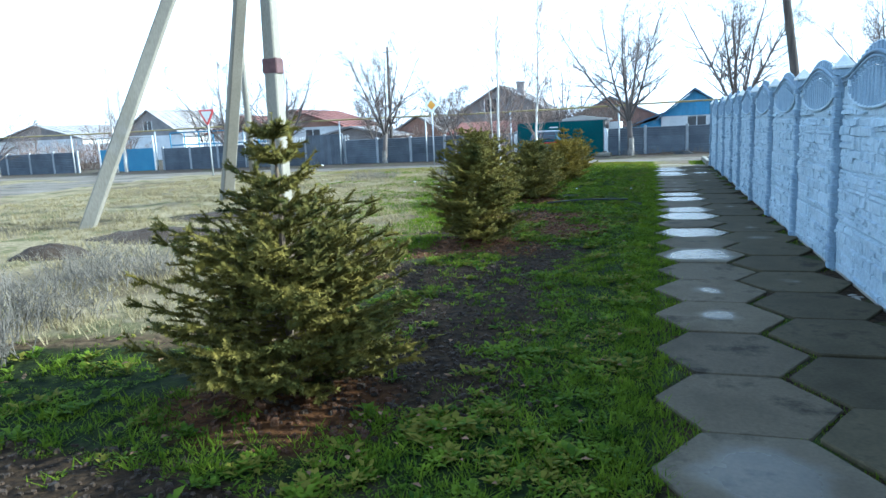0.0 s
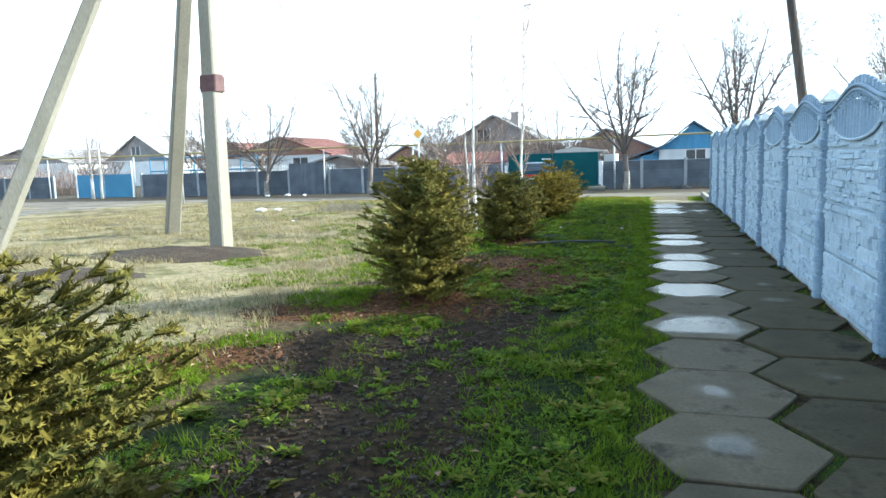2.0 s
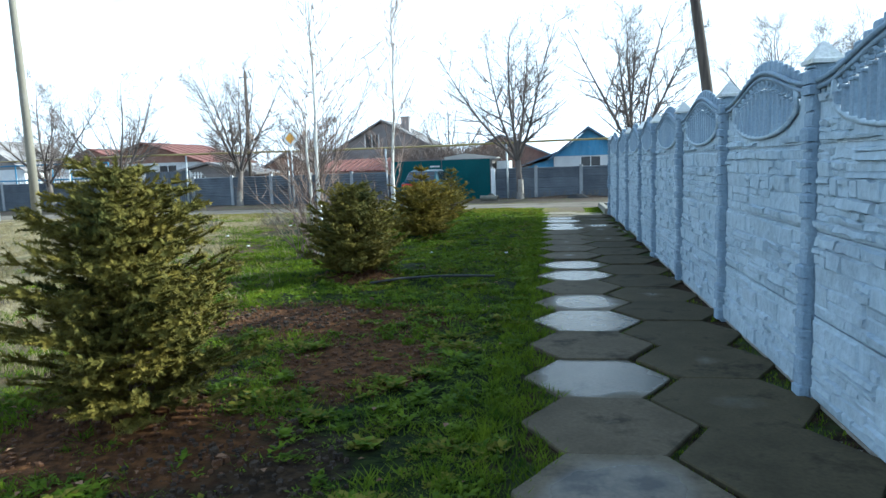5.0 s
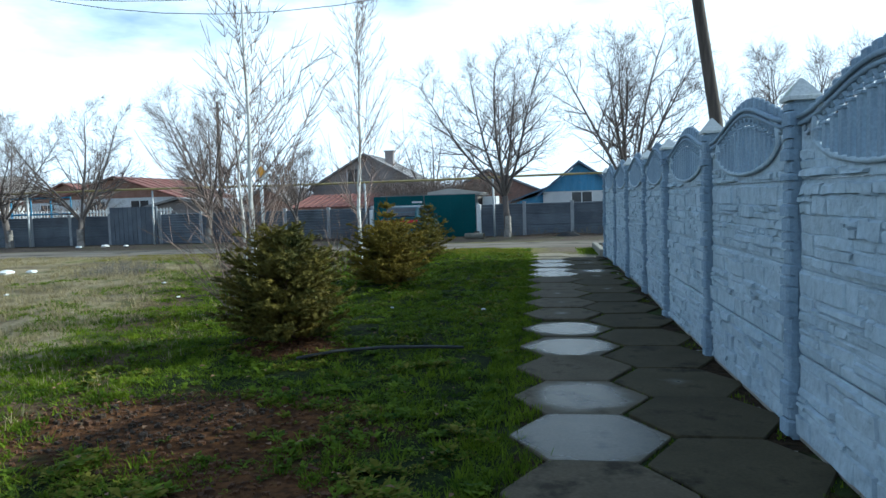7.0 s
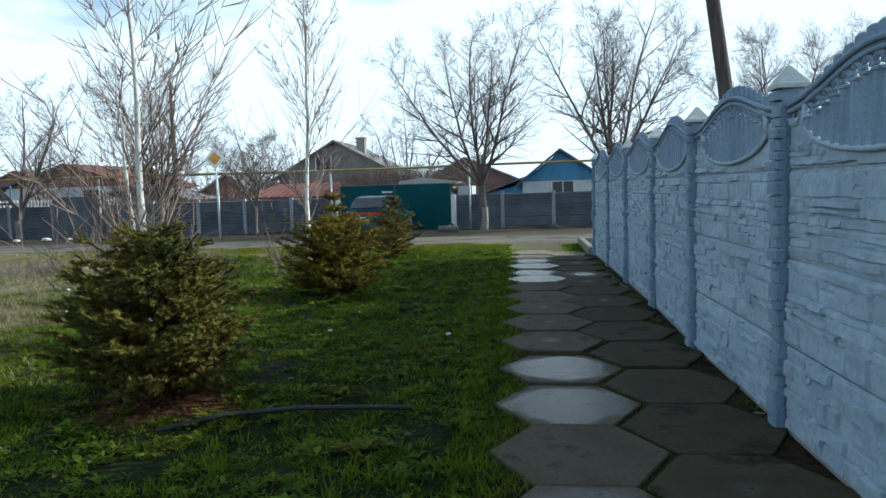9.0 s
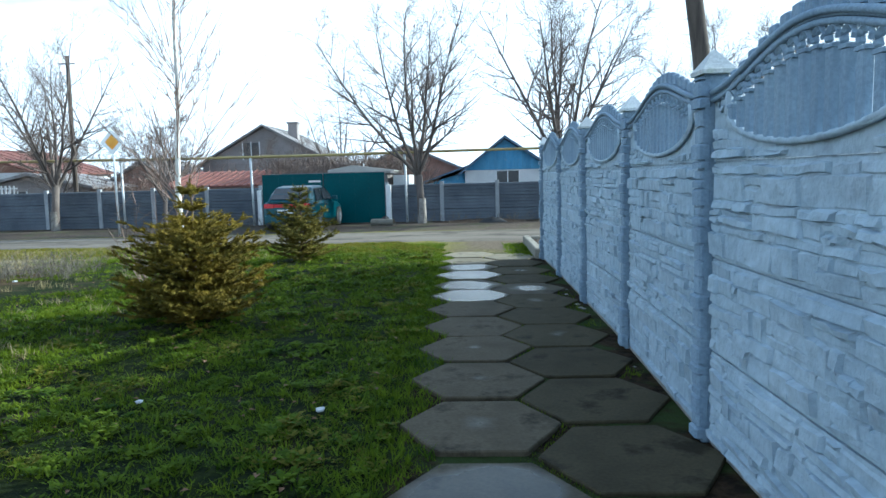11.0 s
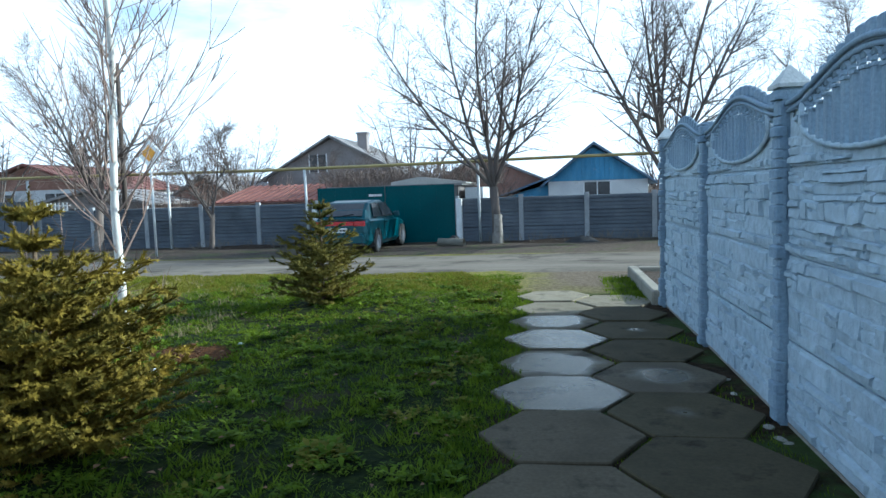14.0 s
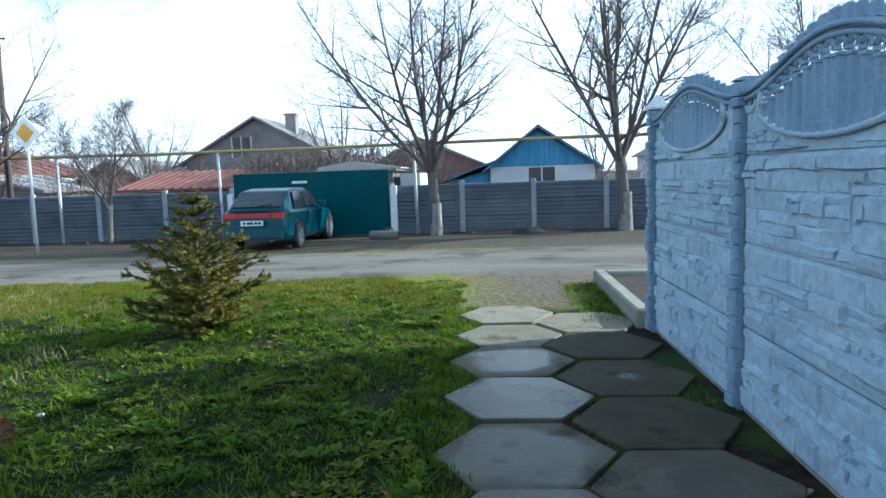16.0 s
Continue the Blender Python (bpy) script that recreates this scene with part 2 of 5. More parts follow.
WIRE = surf("black_wire", (0.05, 0.05, 0.055), (0.08, 0.08, 0.085), 4, 20, 0.7, 0.0)
LEAF_BROWN = surf("fallen_leaf", (0.14, 0.075, 0.035), (0.26, 0.15, 0.08), 8, 40, 0.9, 0.0, island=0.7)
LITTER_WHITE = surf("pale_litter", (0.55, 0.55, 0.54), (0.72, 0.72, 0.70), 9, 40, 0.8, 0.0)


def slab_material(name, least, most, spec, c1=(0.090, 0.074, 0.049), c2=(0.148, 0.124, 0.084)):
    """Wet concrete slab: a damp brown body, and on many slabs a shallow film of standing water towards the middle."""
    m = surf(name, c1, c2, 2.2, 45, 0.5, 0.35, vary=0.16, spec=spec, stain=tuple(0.55 * v for v in c1), stain_at=0.53, stain_scale=2.2, dist=0.004)
    n, l = m.node_tree.nodes, m.node_tree.links
    b = n["Principled BSDF"]
    tc, ln, no, info, geo = n.new("ShaderNodeTexCoord"), n.new("ShaderNodeVectorMath"), n.new("ShaderNodeTexNoise"), n.new("ShaderNodeObjectInfo"), n.new("ShaderNodeNewGeometry")
    ln.operation = "LENGTH"
    l.new(tc.outputs["Object"], ln.inputs[0])
    no.inputs["Scale"].default_value, no.inputs["Detail"].default_value = 2.6, 4
    l.new(geo.outputs["Position"], no.inputs["Vector"])
    wob, reach, wet = n.new("ShaderNodeMath"), n.new("ShaderNodeMapRange"), n.new("ShaderNodeMapRange")
    wob.operation = "MULTIPLY_ADD"
    l.new(no.outputs["Fac"], wob.inputs[0])
    wob.inputs[1].default_value = 0.45
    l.new(ln.outputs["Value"], wob.inputs[2])
    reach.inputs["From Min"].default_value, reach.inputs["From Max"].default_value = 0.2, 0.8
    reach.inputs["To Min"].default_value, reach.inputs["To Max"].default_value = least, most
    l.new(info.outputs["Random"], reach.inputs["Value"])
    gap = n.new("ShaderNodeMath")
    gap.operation = "SUBTRACT"
    l.new(reach.outputs["Result"], gap.inputs[0])
    l.new(wob.outputs[0], gap.inputs[1])
    wet.inputs["From Min"].default_value, wet.inputs["From Max"].default_value = -0.05, 0.05
    wet.inputs["To Min"].default_value, wet.inputs["To Max"].default_value = 0.80, 0.26
    l.new(gap.outputs[0], wet.inputs["Value"])
    l.new(wet.outputs["Result"], b.inputs["Roughness"])
    bump = next(x for x in n if x.bl_idname == "ShaderNodeBump")
    flat = n.new("ShaderNodeMapRange")
    flat.inputs["From Min"].default_value, flat.inputs["From Max"].default_value = 0.26, 0.80
    flat.inputs["To Min"].default_value, flat.inputs["To Max"].default_value = 0.02, 0.4
    l.new(wet.outputs["Result"], flat.inputs["Value"])
    l.new(flat.outputs["Result"], bump.inputs["Strength"])
    return m


SLAB_FULL = slab_material("slab_under_standing_water", 0.60, 0.72, 0.24)
SLAB_PART = slab_material("slab_with_shallow_puddle", 0.44, 0.58, 0.18)
SLAB_DAMP = slab_material("damp_concrete_slab", -0.3, 0.34, 0.12, (0.078, 0.063, 0.040), (0.132, 0.108, 0.071))
# paler copy without puddles: sunlight past the fence's shadow painted into the slab colour
SLAB_SUNLIT = slab_material("sunlit_dry_concrete_slab", -0.6, -0.3, 0.12, (0.18, 0.155, 0.108), (0.27, 0.24, 0.175))
# darkened copy: the fence's deeper shade as well as damp is in this colour
SLAB_SHADED_WET = slab_material("shaded_wet_concrete_slab", -0.3, 0.30, 0.10, (0.050, 0.042, 0.024), (0.088, 0.073, 0.043))


DARK_SOIL = [(-1.95, 4.3, 0.75, 1.7), (-1.8, 6.6, 0.6, 1.1), (-3.3, 0.9, 1.5, 0.45), (-2.0, 2.6, 0.9, 0.8), (-2.9, 10.5, 0.8, 0.6), (-2.6, 5.7, 0.9, 0.7), (-3.2, 8.6, 0.7, 0.4)]
RUST_SOIL = [(-2.55, 2.05, 0.75, 0.55), (-2.6, 7.45, 0.85, 0.65), (-3.7, 6.9, 0.8, 0.4), (-3.9, 5.3, 0.7, 0.5), (-1.75, 9.0, 0.65, 0.9), (-2.6, 10.4, 1.3, 0.75), (-2.7, 12.8, 0.6, 0.4), (-3.4, 20.3, 0.5, 0.3)]


def ground_material():
    """Lawn soil under the green strip, dry field beyond it, bare earth along the far fence and sand where the path meets the road."""
    m = bpy.data.materials.new("ground")
    m.use_nodes = True
    n, l = m.node_tree.nodes, m.node_tree.links
    b = n["Principled BSDF"]
    geo, sep = n.new("ShaderNodeNewGeometry"), n.new("ShaderNodeSeparateXYZ")
    l.new(geo.outputs["Position"], sep.inputs[0])

    def noise_at(scale, detail=5, rough=0.6):
        k = n.new("ShaderNodeTexNoise")
        k.inputs["Scale"].default_value, k.inputs["Detail"].default_value, k.inputs["Roughness"].default_value = scale, detail, rough
        l.new(geo.outputs["Position"], k.inputs["Vector"])
        return k.outputs["Fac"]

    def maths(op, a, c, d=None):
        k = n.new("ShaderNodeMath")
        k.operation = op
        for i, v in enumerate((a, c, d)):
            if v is None:
                continue
            if isinstance(v, (int, float)):
                k.inputs[i].default_value = v
            else:
                l.new(v, k.inputs[i])
        return k.outputs[0]

    def ramp(v, lo, hi):
        k = n.new("ShaderNodeMapRange")
        k.interpolation_type = "SMOOTHSTEP"
        k.inputs["From Min"].default_value, k.inputs["From Max"].default_value = lo, hi
        l.new(v, k.inputs["Value"])
        return k.outputs["Result"]

    def blend(fac, a, c):
        k = n.new("ShaderNodeMixRGB")
        l.new(fac, k.inputs["Fac"])
        for i, v in ((1, a), (2, c)):
            if isinstance(v, tuple):
                k.inputs[i].default_value = (*v, 1)
            else:
                l.new(v, k.inputs[i])
        return k.outputs["Color"]

    x, y = sep.outputs["X"], sep.outputs["Y"]
    mid, fine, wide = noise_at(1.3), noise_at(14, 6), noise_at(0.35)
    dry = blend(ramp(fine, 0.3, 0.7), (0.16, 0.135, 0.075), (0.31, 0.255, 0.155))
    dry = blend(ramp(mid, 0.46, 0.64), dry, (0.105, 0.10, 0.042))
    dry = blend(ramp(wide, 0.48, 0.62), dry, (0.12, 0.095, 0.055))
    # lawn soil, darkened so that shade between leaf clumps is in its colour
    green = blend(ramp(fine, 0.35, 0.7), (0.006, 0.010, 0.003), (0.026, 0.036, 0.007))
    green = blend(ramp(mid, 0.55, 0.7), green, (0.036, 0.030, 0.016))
    # the lawn's far side wanders, and widens towards the road
    edge = maths("ADD", maths("MULTIPLY_ADD", mid, 2.0, x), maths("MULTIPLY", ramp(y, 8.5, 22.0), 3.6))
    edge = maths("ADD", edge, maths("MULTIPLY", ramp(y, 3.4, 1.8), 4.5))
    # between lawn and field the turf is worn brown
    worn = blend(ramp(fine, 0.35, 0.7), (0.045, 0.030, 0.017), (0.115, 0.080, 0.042))
    worn = blend(ramp(mid, 0.50, 0.64), worn, (0.055, 0.062, 0.018))
    col = blend(ramp(edge, -3.8, -2.9), dry, worn)
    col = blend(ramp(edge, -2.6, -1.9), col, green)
    # roadside strip: sunlight painted into the ground as yellow, over dry mossy tones
    col = blend(maths("MULTIPLY", ramp(maths("MULTIPLY_ADD", mid, 1.6, y), 24.2, 25.4), ramp(x, -16.0, -10.0)), col, blend(ramp(fine, 0.3, 0.7), (0.10, 0.10, 0.02), (0.22, 0.20, 0.05)))
    sand = blend(ramp(fine, 0.3, 0.7), (0.095, 0.074, 0.050), (0.165, 0.132, 0.094))
    near_end = maths("MULTIPLY", ramp(maths("MULTIPLY_ADD", mid, 1.2, y), 24.3, 25.3), ramp(maths("MULTIPLY_ADD", mid, 1.4, x), -0.1, 1.0))
    col = blend(near_end, col, sand)
    wob = noise_at(3.5, 6, 0.7)

    def patches(spots):
        best = None
        for cx, cy, rx, ry in spots:
            a, c, e = n.new("ShaderNodeVectorMath"), n.new("ShaderNodeVectorMath"), n.new("ShaderNodeVectorMath")
            a.operation, c.operation, e.operation = "SUBTRACT", "MULTIPLY", "LENGTH"
            a.inputs[1].default_value, c.inputs[1].default_value = (cx, cy, 0), (1 / rx, 1 / ry, 0)
            l.new(geo.outputs["Position"], a.inputs[0])
            l.new(a.outputs[0], c.inputs[0])
            l.new(c.outputs[0], e.inputs[0])
            best = e.outputs["Value"] if best is None else maths("MINIMUM", best, e.outputs["Value"])
        return ramp(maths("MULTIPLY_ADD", wob, 1.5, best), 1.95, 1.55)

    soil = blend(ramp(fine, 0.35, 0.65), (0.012, 0.008, 0.005), (0.042, 0.027, 0.014))
    rust = blend(ramp(fine, 0.35, 0.65), (0.034, 0.016, 0.007), (0.105, 0.048, 0.017))
    under = maths("MULTIPLY", ramp(x, -0.50, -0.36), ramp(y, 24.2, 23.6))
    moss = blend(ramp(mid, 0.46, 0.58), soil, (0.035, 0.05, 0.014))
    col = blend(under, col, moss)
    col = blend(patches(DARK_SOIL), col, soil)
    col = blend(patches(RUST_SOIL), col, rust)
    earth = blend(ramp(fine, 0.3, 0.7), (0.055, 0.043, 0.034), (0.125, 0.10, 0.078))
    earth = blend(ramp(mid, 0.5, 0.68), earth, (0.085, 0.09, 0.045))
    col = blend(ramp(maths("MULTIPLY_ADD", mid, 1.4, y), 32.0, 32.8), col, earth)
    l.new(col, b.inputs["Base Color"])
    b.inputs["Roughness"].default_value = 1.0
    b.inputs["Specular IOR Level"].default_value = 0.1
    bp = n.new("ShaderNodeBump")
    bp.inputs["Strength"].default_value, bp.inputs["Distance"].default_value = 0.9, 0.03
    l.new(fine, bp.inputs["Height"])
    l.new(bp.outputs["Normal"], b.inputs["Normal"])
    return m


GROUND = ground_material()

# ---- building blocks ----


class Build:
    """Gathers vertices and faces for one mesh."""

    def __init__(self):
        self.v, self.f = [], []

    def add(self, verts, faces):
        o = len(self.v)
        self.v += [tuple(p) for p in verts]
        self.f += [tuple(i + o for i in q) for q in faces]
        return self

    def box(self, x0, x1, y0, y1, z0, z1, c=0.0):
        """A box with its upright and upper edges cut back by c."""
        if not c:
            v = [(x, y, z) for z in (z0, z1) for x, y in ((x0, y0), (x1, y0), (x1, y1), (x0, y1))]
            return self.add(v, [(3, 2, 1, 0), (4, 5, 6, 7), (0, 1, 5, 4), (1, 2, 6, 5), (2, 3, 7, 6), (3, 0, 4, 7)])

        def ring(e, z):
            return [(x0 + e + c, y0 + e, z), (x1 - e - c, y0 + e, z), (x1 - e, y0 + e + c, z), (x1 - e, y1 - e - c, z), (x1 - e - c, y1 - e, z), (x0 + e + c, y1 - e, z), (x0 + e, y1 - e - c, z), (x0 + e, y0 + e + c, z)]
        return self.loft([ring(0, z0), ring(0, z1 - c), ring(c, z1)])

    def loft(self, rings, cap=True, closed=True):
        k, o = len(rings[0]), len(self.v)
        for r in rings:
            self.v += [tuple(p) for p in r]
        for a in range(len(rings) - 1):
            for i in range(k if closed else k - 1):
                j = (i + 1) % k
                self.f.append((o + a * k + i, o + a * k + j, o + (a + 1) * k + j, o + (a + 1) * k + i))
        if cap:
            self.f.append(tuple(o + i for i in reversed(range(k))))
            self.f.append(tuple(o + (len(rings) - 1) * k + i for i in range(k)))
        return self

    def tube(self, pts, radii, n=6, cap=True):
        pts = [Vector(p) for p in pts]
        if not hasattr(radii, "__len__"):
            radii = [radii] * len(pts)
        rings = []
        for i, p in enumerate(pts):
            d = (pts[min(i + 1, len(pts) - 1)] - pts[max(i - 1, 0)]).normalized()
            ref = Vector((0, 0, 1)) if abs(d.z) < 0.95 else Vector((1, 0, 0))
            s = d.cross(ref).normalized()
            t = s.cross(d)
            rings.append([p + (s * math.cos(2 * math.pi * k / n) + t * math.sin(2 * math.pi * k / n)) * radii[i] for k in range(n)])
        return self.loft(rings, cap)

    def prism(self, outline, axis, lo, hi):
        """An outline of (a, b) pairs drawn out along an axis from lo to hi."""
        put = {"x": lambda a, b, c: (c, a, b), "y": lambda a, b, c: (a, c, b), "z": lambda a, b, c: (a, b, c)}[axis]
        return self.loft([[put(a, b, c) for a, b in outline] for c in (lo, hi)])

    def mesh(self, name, material, smooth=False):
        me = bpy.data.meshes.new(name)
        me.from_pydata(self.v, [], self.f)
        me.materials.append(material)
        if smooth:
            me.polygons.foreach_set("use_smooth", [True] * len(me.polygons))
        bm = bmesh.new()
        bm.from_mesh(me)
        bmesh.ops.recalc_face_normals(bm, faces=bm.faces)
        bm.to_mesh(me)
        bm.free()
        return me


def part(name, build, material, parent=None, label="", at=None, smooth=False):
    """One mesh object from a Build or a ready mesh, under its thing."""
    me = build if isinstance(build, bpy.types.Mesh) else build.mesh(name, material, smooth)
    ob = new(name, me)
    if parent:
        ob.parent = parent
    if at is not None:
        ob.matrix_basis = at if isinstance(at, Matrix) else Matrix.Translation(at)
    return tagged(ob, label)


def thing(name, at, label, category, group="", kind=""):
    ob = new(name)
    ob.empty_display_size = 0.2
    ob.matrix_basis = at if isinstance(at, Matrix) else Matrix.Translation(at)
    return tagged(ob, label, category, group, kind)


def soup(name, verts, faces, material):
    """A large mesh from arrays, each blade or needle a face of its own."""
    me = bpy.data.meshes.new(name)
    me.from_pydata(verts.tolist() if hasattr(verts, "tolist") else verts, [], faces.tolist() if hasattr(faces, "tolist") else faces)
    me.materials.append(material)
    return me


def sstep(a, b, v):
    t = np.clip((np.asarray(v, float) - a) / (b - a), 0, 1)
    return t * t * (3 - 2 * t)


def ground_z(x, y):
    """The ground falls a little towards the far side of the road."""
    return -0.2 * sstep(24.0, 34.0, y)


def lump(x, y, s=1.0):
    return noise.noise(Vector((x * s, y * s, 0.37)))


SPRUCES = [(-2.55, 2.25, 1.66, 0.67, 11), (-2.74, 7.75, 1.52, 0.53, 12), (-2.84, 13.0, 1.20, 0.53, 13), (-2.80, 17.75, 1.50, 0.62, 14), (-2.95, 22.95, 1.34, 0.54, 15)]


def turf_z(x, y):
    """The height of the uneven turf, with a low swell round each spruce and a bed for the slabs."""
    z = float(ground_z(x, y))
    if -40 < x < -0.55 and -8 < y < 27:
        z += min(1.0, (-0.55 - x) / 0.6) * (0.045 * lump(x, y, 1.1) + 0.02 * lump(x + 9, y, 3.1))
        for sx, sy, *_ in SPRUCES:
            z += 0.05 * math.exp(-(math.hypot(x - sx, y - sy) / 0.55) ** 2)
    if -0.75 <= x <= 1.5 and y < 24.3:
        z -= 0.022 * min(1.0, (x + 0.75) / 0.2)
    return z


# ---- ground and roads ----


def ground_sheet():
    xs = np.concatenate([np.linspace(-900, -60, 8), np.linspace(-45, -12, 23), np.linspace(-11, 2, 66), np.linspace(3, 30, 14), np.linspace(60, 900, 8)])
    ys = np.concatenate([np.linspace(-400, -20, 6), np.linspace(-10, 27, 150), np.linspace(27.6, 48, 26), np.linspace(60, 1400, 10)])
    v, f = [], []
    for y in ys:
        for x in xs:
            z = turf_z(x, y)
            v.append((x, y, z))
    w = len(xs)
    for j in range(len(ys) - 1):
        for i in range(w - 1):
            f.append((j * w + i, j * w + i + 1, (j + 1) * w + i + 1, (j + 1) * w + i))
    me = soup("ground", v, f, GROUND)
    me.polygons.foreach_set("use_smooth", [True] * len(me.polygons))
    return tagged(new("ground", me), "grassy ground with bare soil and dry patches", "ground", kind="structure")


ground_sheet()


def ribbon(name, label, along, near, far, lift=0.012, axis="x", jag=0.35, mat=ROAD):
    b = Build()
    rows = []
    for s in along:
        n0, f0 = near + jag * lump(s, near, 0.35) + 0.4 * jag * lump(s, near, 1.7), far + jag * lump(s, far, 0.35) + 0.4 * jag * lump(s, far, 1.7)
        row = []
        for k in range(9):
            c = n0 + (f0 - n0) * k / 8
            x, y = (s, c) if axis == "x" else (c, s)
            row.append((x, y, float(ground_z(x, y)) + lift * (1 if 0 < k < 8 else -0.5) + 0.012 * lump(x, y, 0.9) * (0 < k < 8)))
        rows.append(row)
    b.loft(rows, cap=False, closed=False)
    return tagged(part(name, b, mat, smooth=True), label, "road", kind="structure")


ribbon("road", "worn grey road with dusty potholed asphalt", np.linspace(-120, 90, 240), 26.5, 31.7, 0.02)
ribbon("side_road", "pale dirt side road joining the street", np.linspace(-60, 27.4, 90), -29.0, -21.2, 0.02, axis="y", jag=0.8)

# ---- stone-faced concrete fence beside the path ----
FX, PITCH, POST0 = 1.31, 2.06, 6.34
K_FIRST, K_LAST = -6, 8


def post_x(k):
    """The posts do not stand quite in one line."""
    return float(np.interp(k, (-6, 4, 5, 7, 8), (-0.02, -0.02, 0.03, 0.03, 0.005)))



def stone_field(u0, u1, roof, rng, base=0.018):
    """Cast stones on a panel face: uneven courses of split, soft-edged slabs below the line roof(u). Local: x out of the face, y along, z up."""
    stones = []
    z = base
    top = max(roof(u0 + (u1 - u0) * i / 8) for i in range(9)) - 0.012
    while z < top - 0.02:
        h = rng.choice((0.045, 0.06, 0.075, 0.09, 0.105, 0.125))
        if z + h > top - 0.03:
            h = top - z
        u = u0
        while u < u1 - 0.01:
            w = rng.choice((rng.uniform(0.07, 0.16), rng.uniform(0.16, 0.34), rng.uniform(0.3, 0.56))) * (0.8 if h < 0.06 else 1.0)
            if u + w > u1 - 0.07:
                w = u1 - u
            pieces = [(u, w, z, h)]
            if h > 0.07 and rng.random() < 0.38:
                c = h * rng.uniform(0.35, 0.65)
                pieces = [(u, w, z, c), (u, w, z + c, h - c)]
                if w > 0.26 and rng.random() < 0.6:
                    e = w * rng.uniform(0.35, 0.65)
                    pieces = [(u, w, z, c), (u, e, z + c, h - c), (u + e, w - e, z + c, h - c)]
            for pu, pw, pz, ph in pieces:
                a, c = pu + 0.001, pu + pw - 0.001
                z0, z1 = pz + rng.choice((0.0, 0.001, 0.004)), pz + ph - 0.001
                lim = min(roof(a), roof(c), roof((a + c) / 2)) - 0.01
                if z0 > lim - 0.02:
                    continue
                z1 = min(z1, lim)
                if z1 - z0 < 0.014 or c - a < 0.02:
                    continue
                j = lambda v: rng.uniform(-v, v)
                tilt = j(0.006)
                m1, m2 = a + (c - a) * rng.uniform(0.3, 0.45), a + (c - a) * rng.uniform(0.55, 0.7)
                foot = [(a + j(0.003), z0 - tilt), (m1, z0 + j(0.006)), (m2, z0 + j(0.006)), (c + j(0.003), z0 + tilt),
                        (c + j(0.012), z1 + tilt), (m2, z1 + j(0.008)), (m1, z1 + j(0.008)), (a + j(0.012), z1 - tilt)]
                mu, mz = (a + c) / 2, (z0 + z1) / 2
                out, lean, slope = rng.choice((0.007, 0.010, 0.014, 0.020, 0.027)), j(0.007), j(0.006)
                eu, ez = min(0.012, 0.2 * (c - a)), min(0.011, 0.28 * (z1 - z0))
                front = []
                for y, zz in foot:
                    yy = y + (eu if y < mu else -eu) * rng.uniform(0.3, 1.3)
                    zf = zz + (ez * 0.6 if zz < mz else -ez) * rng.uniform(0.5, 1.3)
                    front.append((-max(0.004, out + lean * (yy - mu) / (0.5 * (c - a)) + slope * (zf - mz) / (0.5 * (z1 - z0)) + j(0.002)), yy, zf))
                stones.append(Build().loft([[(0.001, y, zz) for y, zz in foot], front]))
            u += w
        z += h
    return stones


HALF = 0.962


def plain_panel(seed):
    rng = random.Random(seed)
    b = Build()
    b.box(0.0, 0.035, -HALF, HALF, 0.006, 0.494)
    b.box(0.016, 0.030, -1.0, 1.0, -0.004, 0.505)
    stones = stone_field(-HALF + 0.006, HALF - 0.006, lambda u: 0.493, rng)
    return b.mesh("panel", FENCE), [k.mesh("stone", FENCE) for k in stones]


def high_arc(u):
    return 0.345 + 0.165 * (0.5 + 0.5 * math.cos(math.pi * min(1.0, abs(u) / 0.97)))


EYE_U, EYE_Z, EYE_H = 0.76, 0.275, 0.205


def eye_low(u):
    return EYE_Z - EYE_H * math.sqrt(max(0.0, 1 - (u / EYE_U) ** 2))


def eye_high(u):
    return min(high_arc(u) - 0.035, EYE_Z + 0.9 * EYE_H * math.sqrt(max(0.0, 1 - (u / EYE_U) ** 2)))


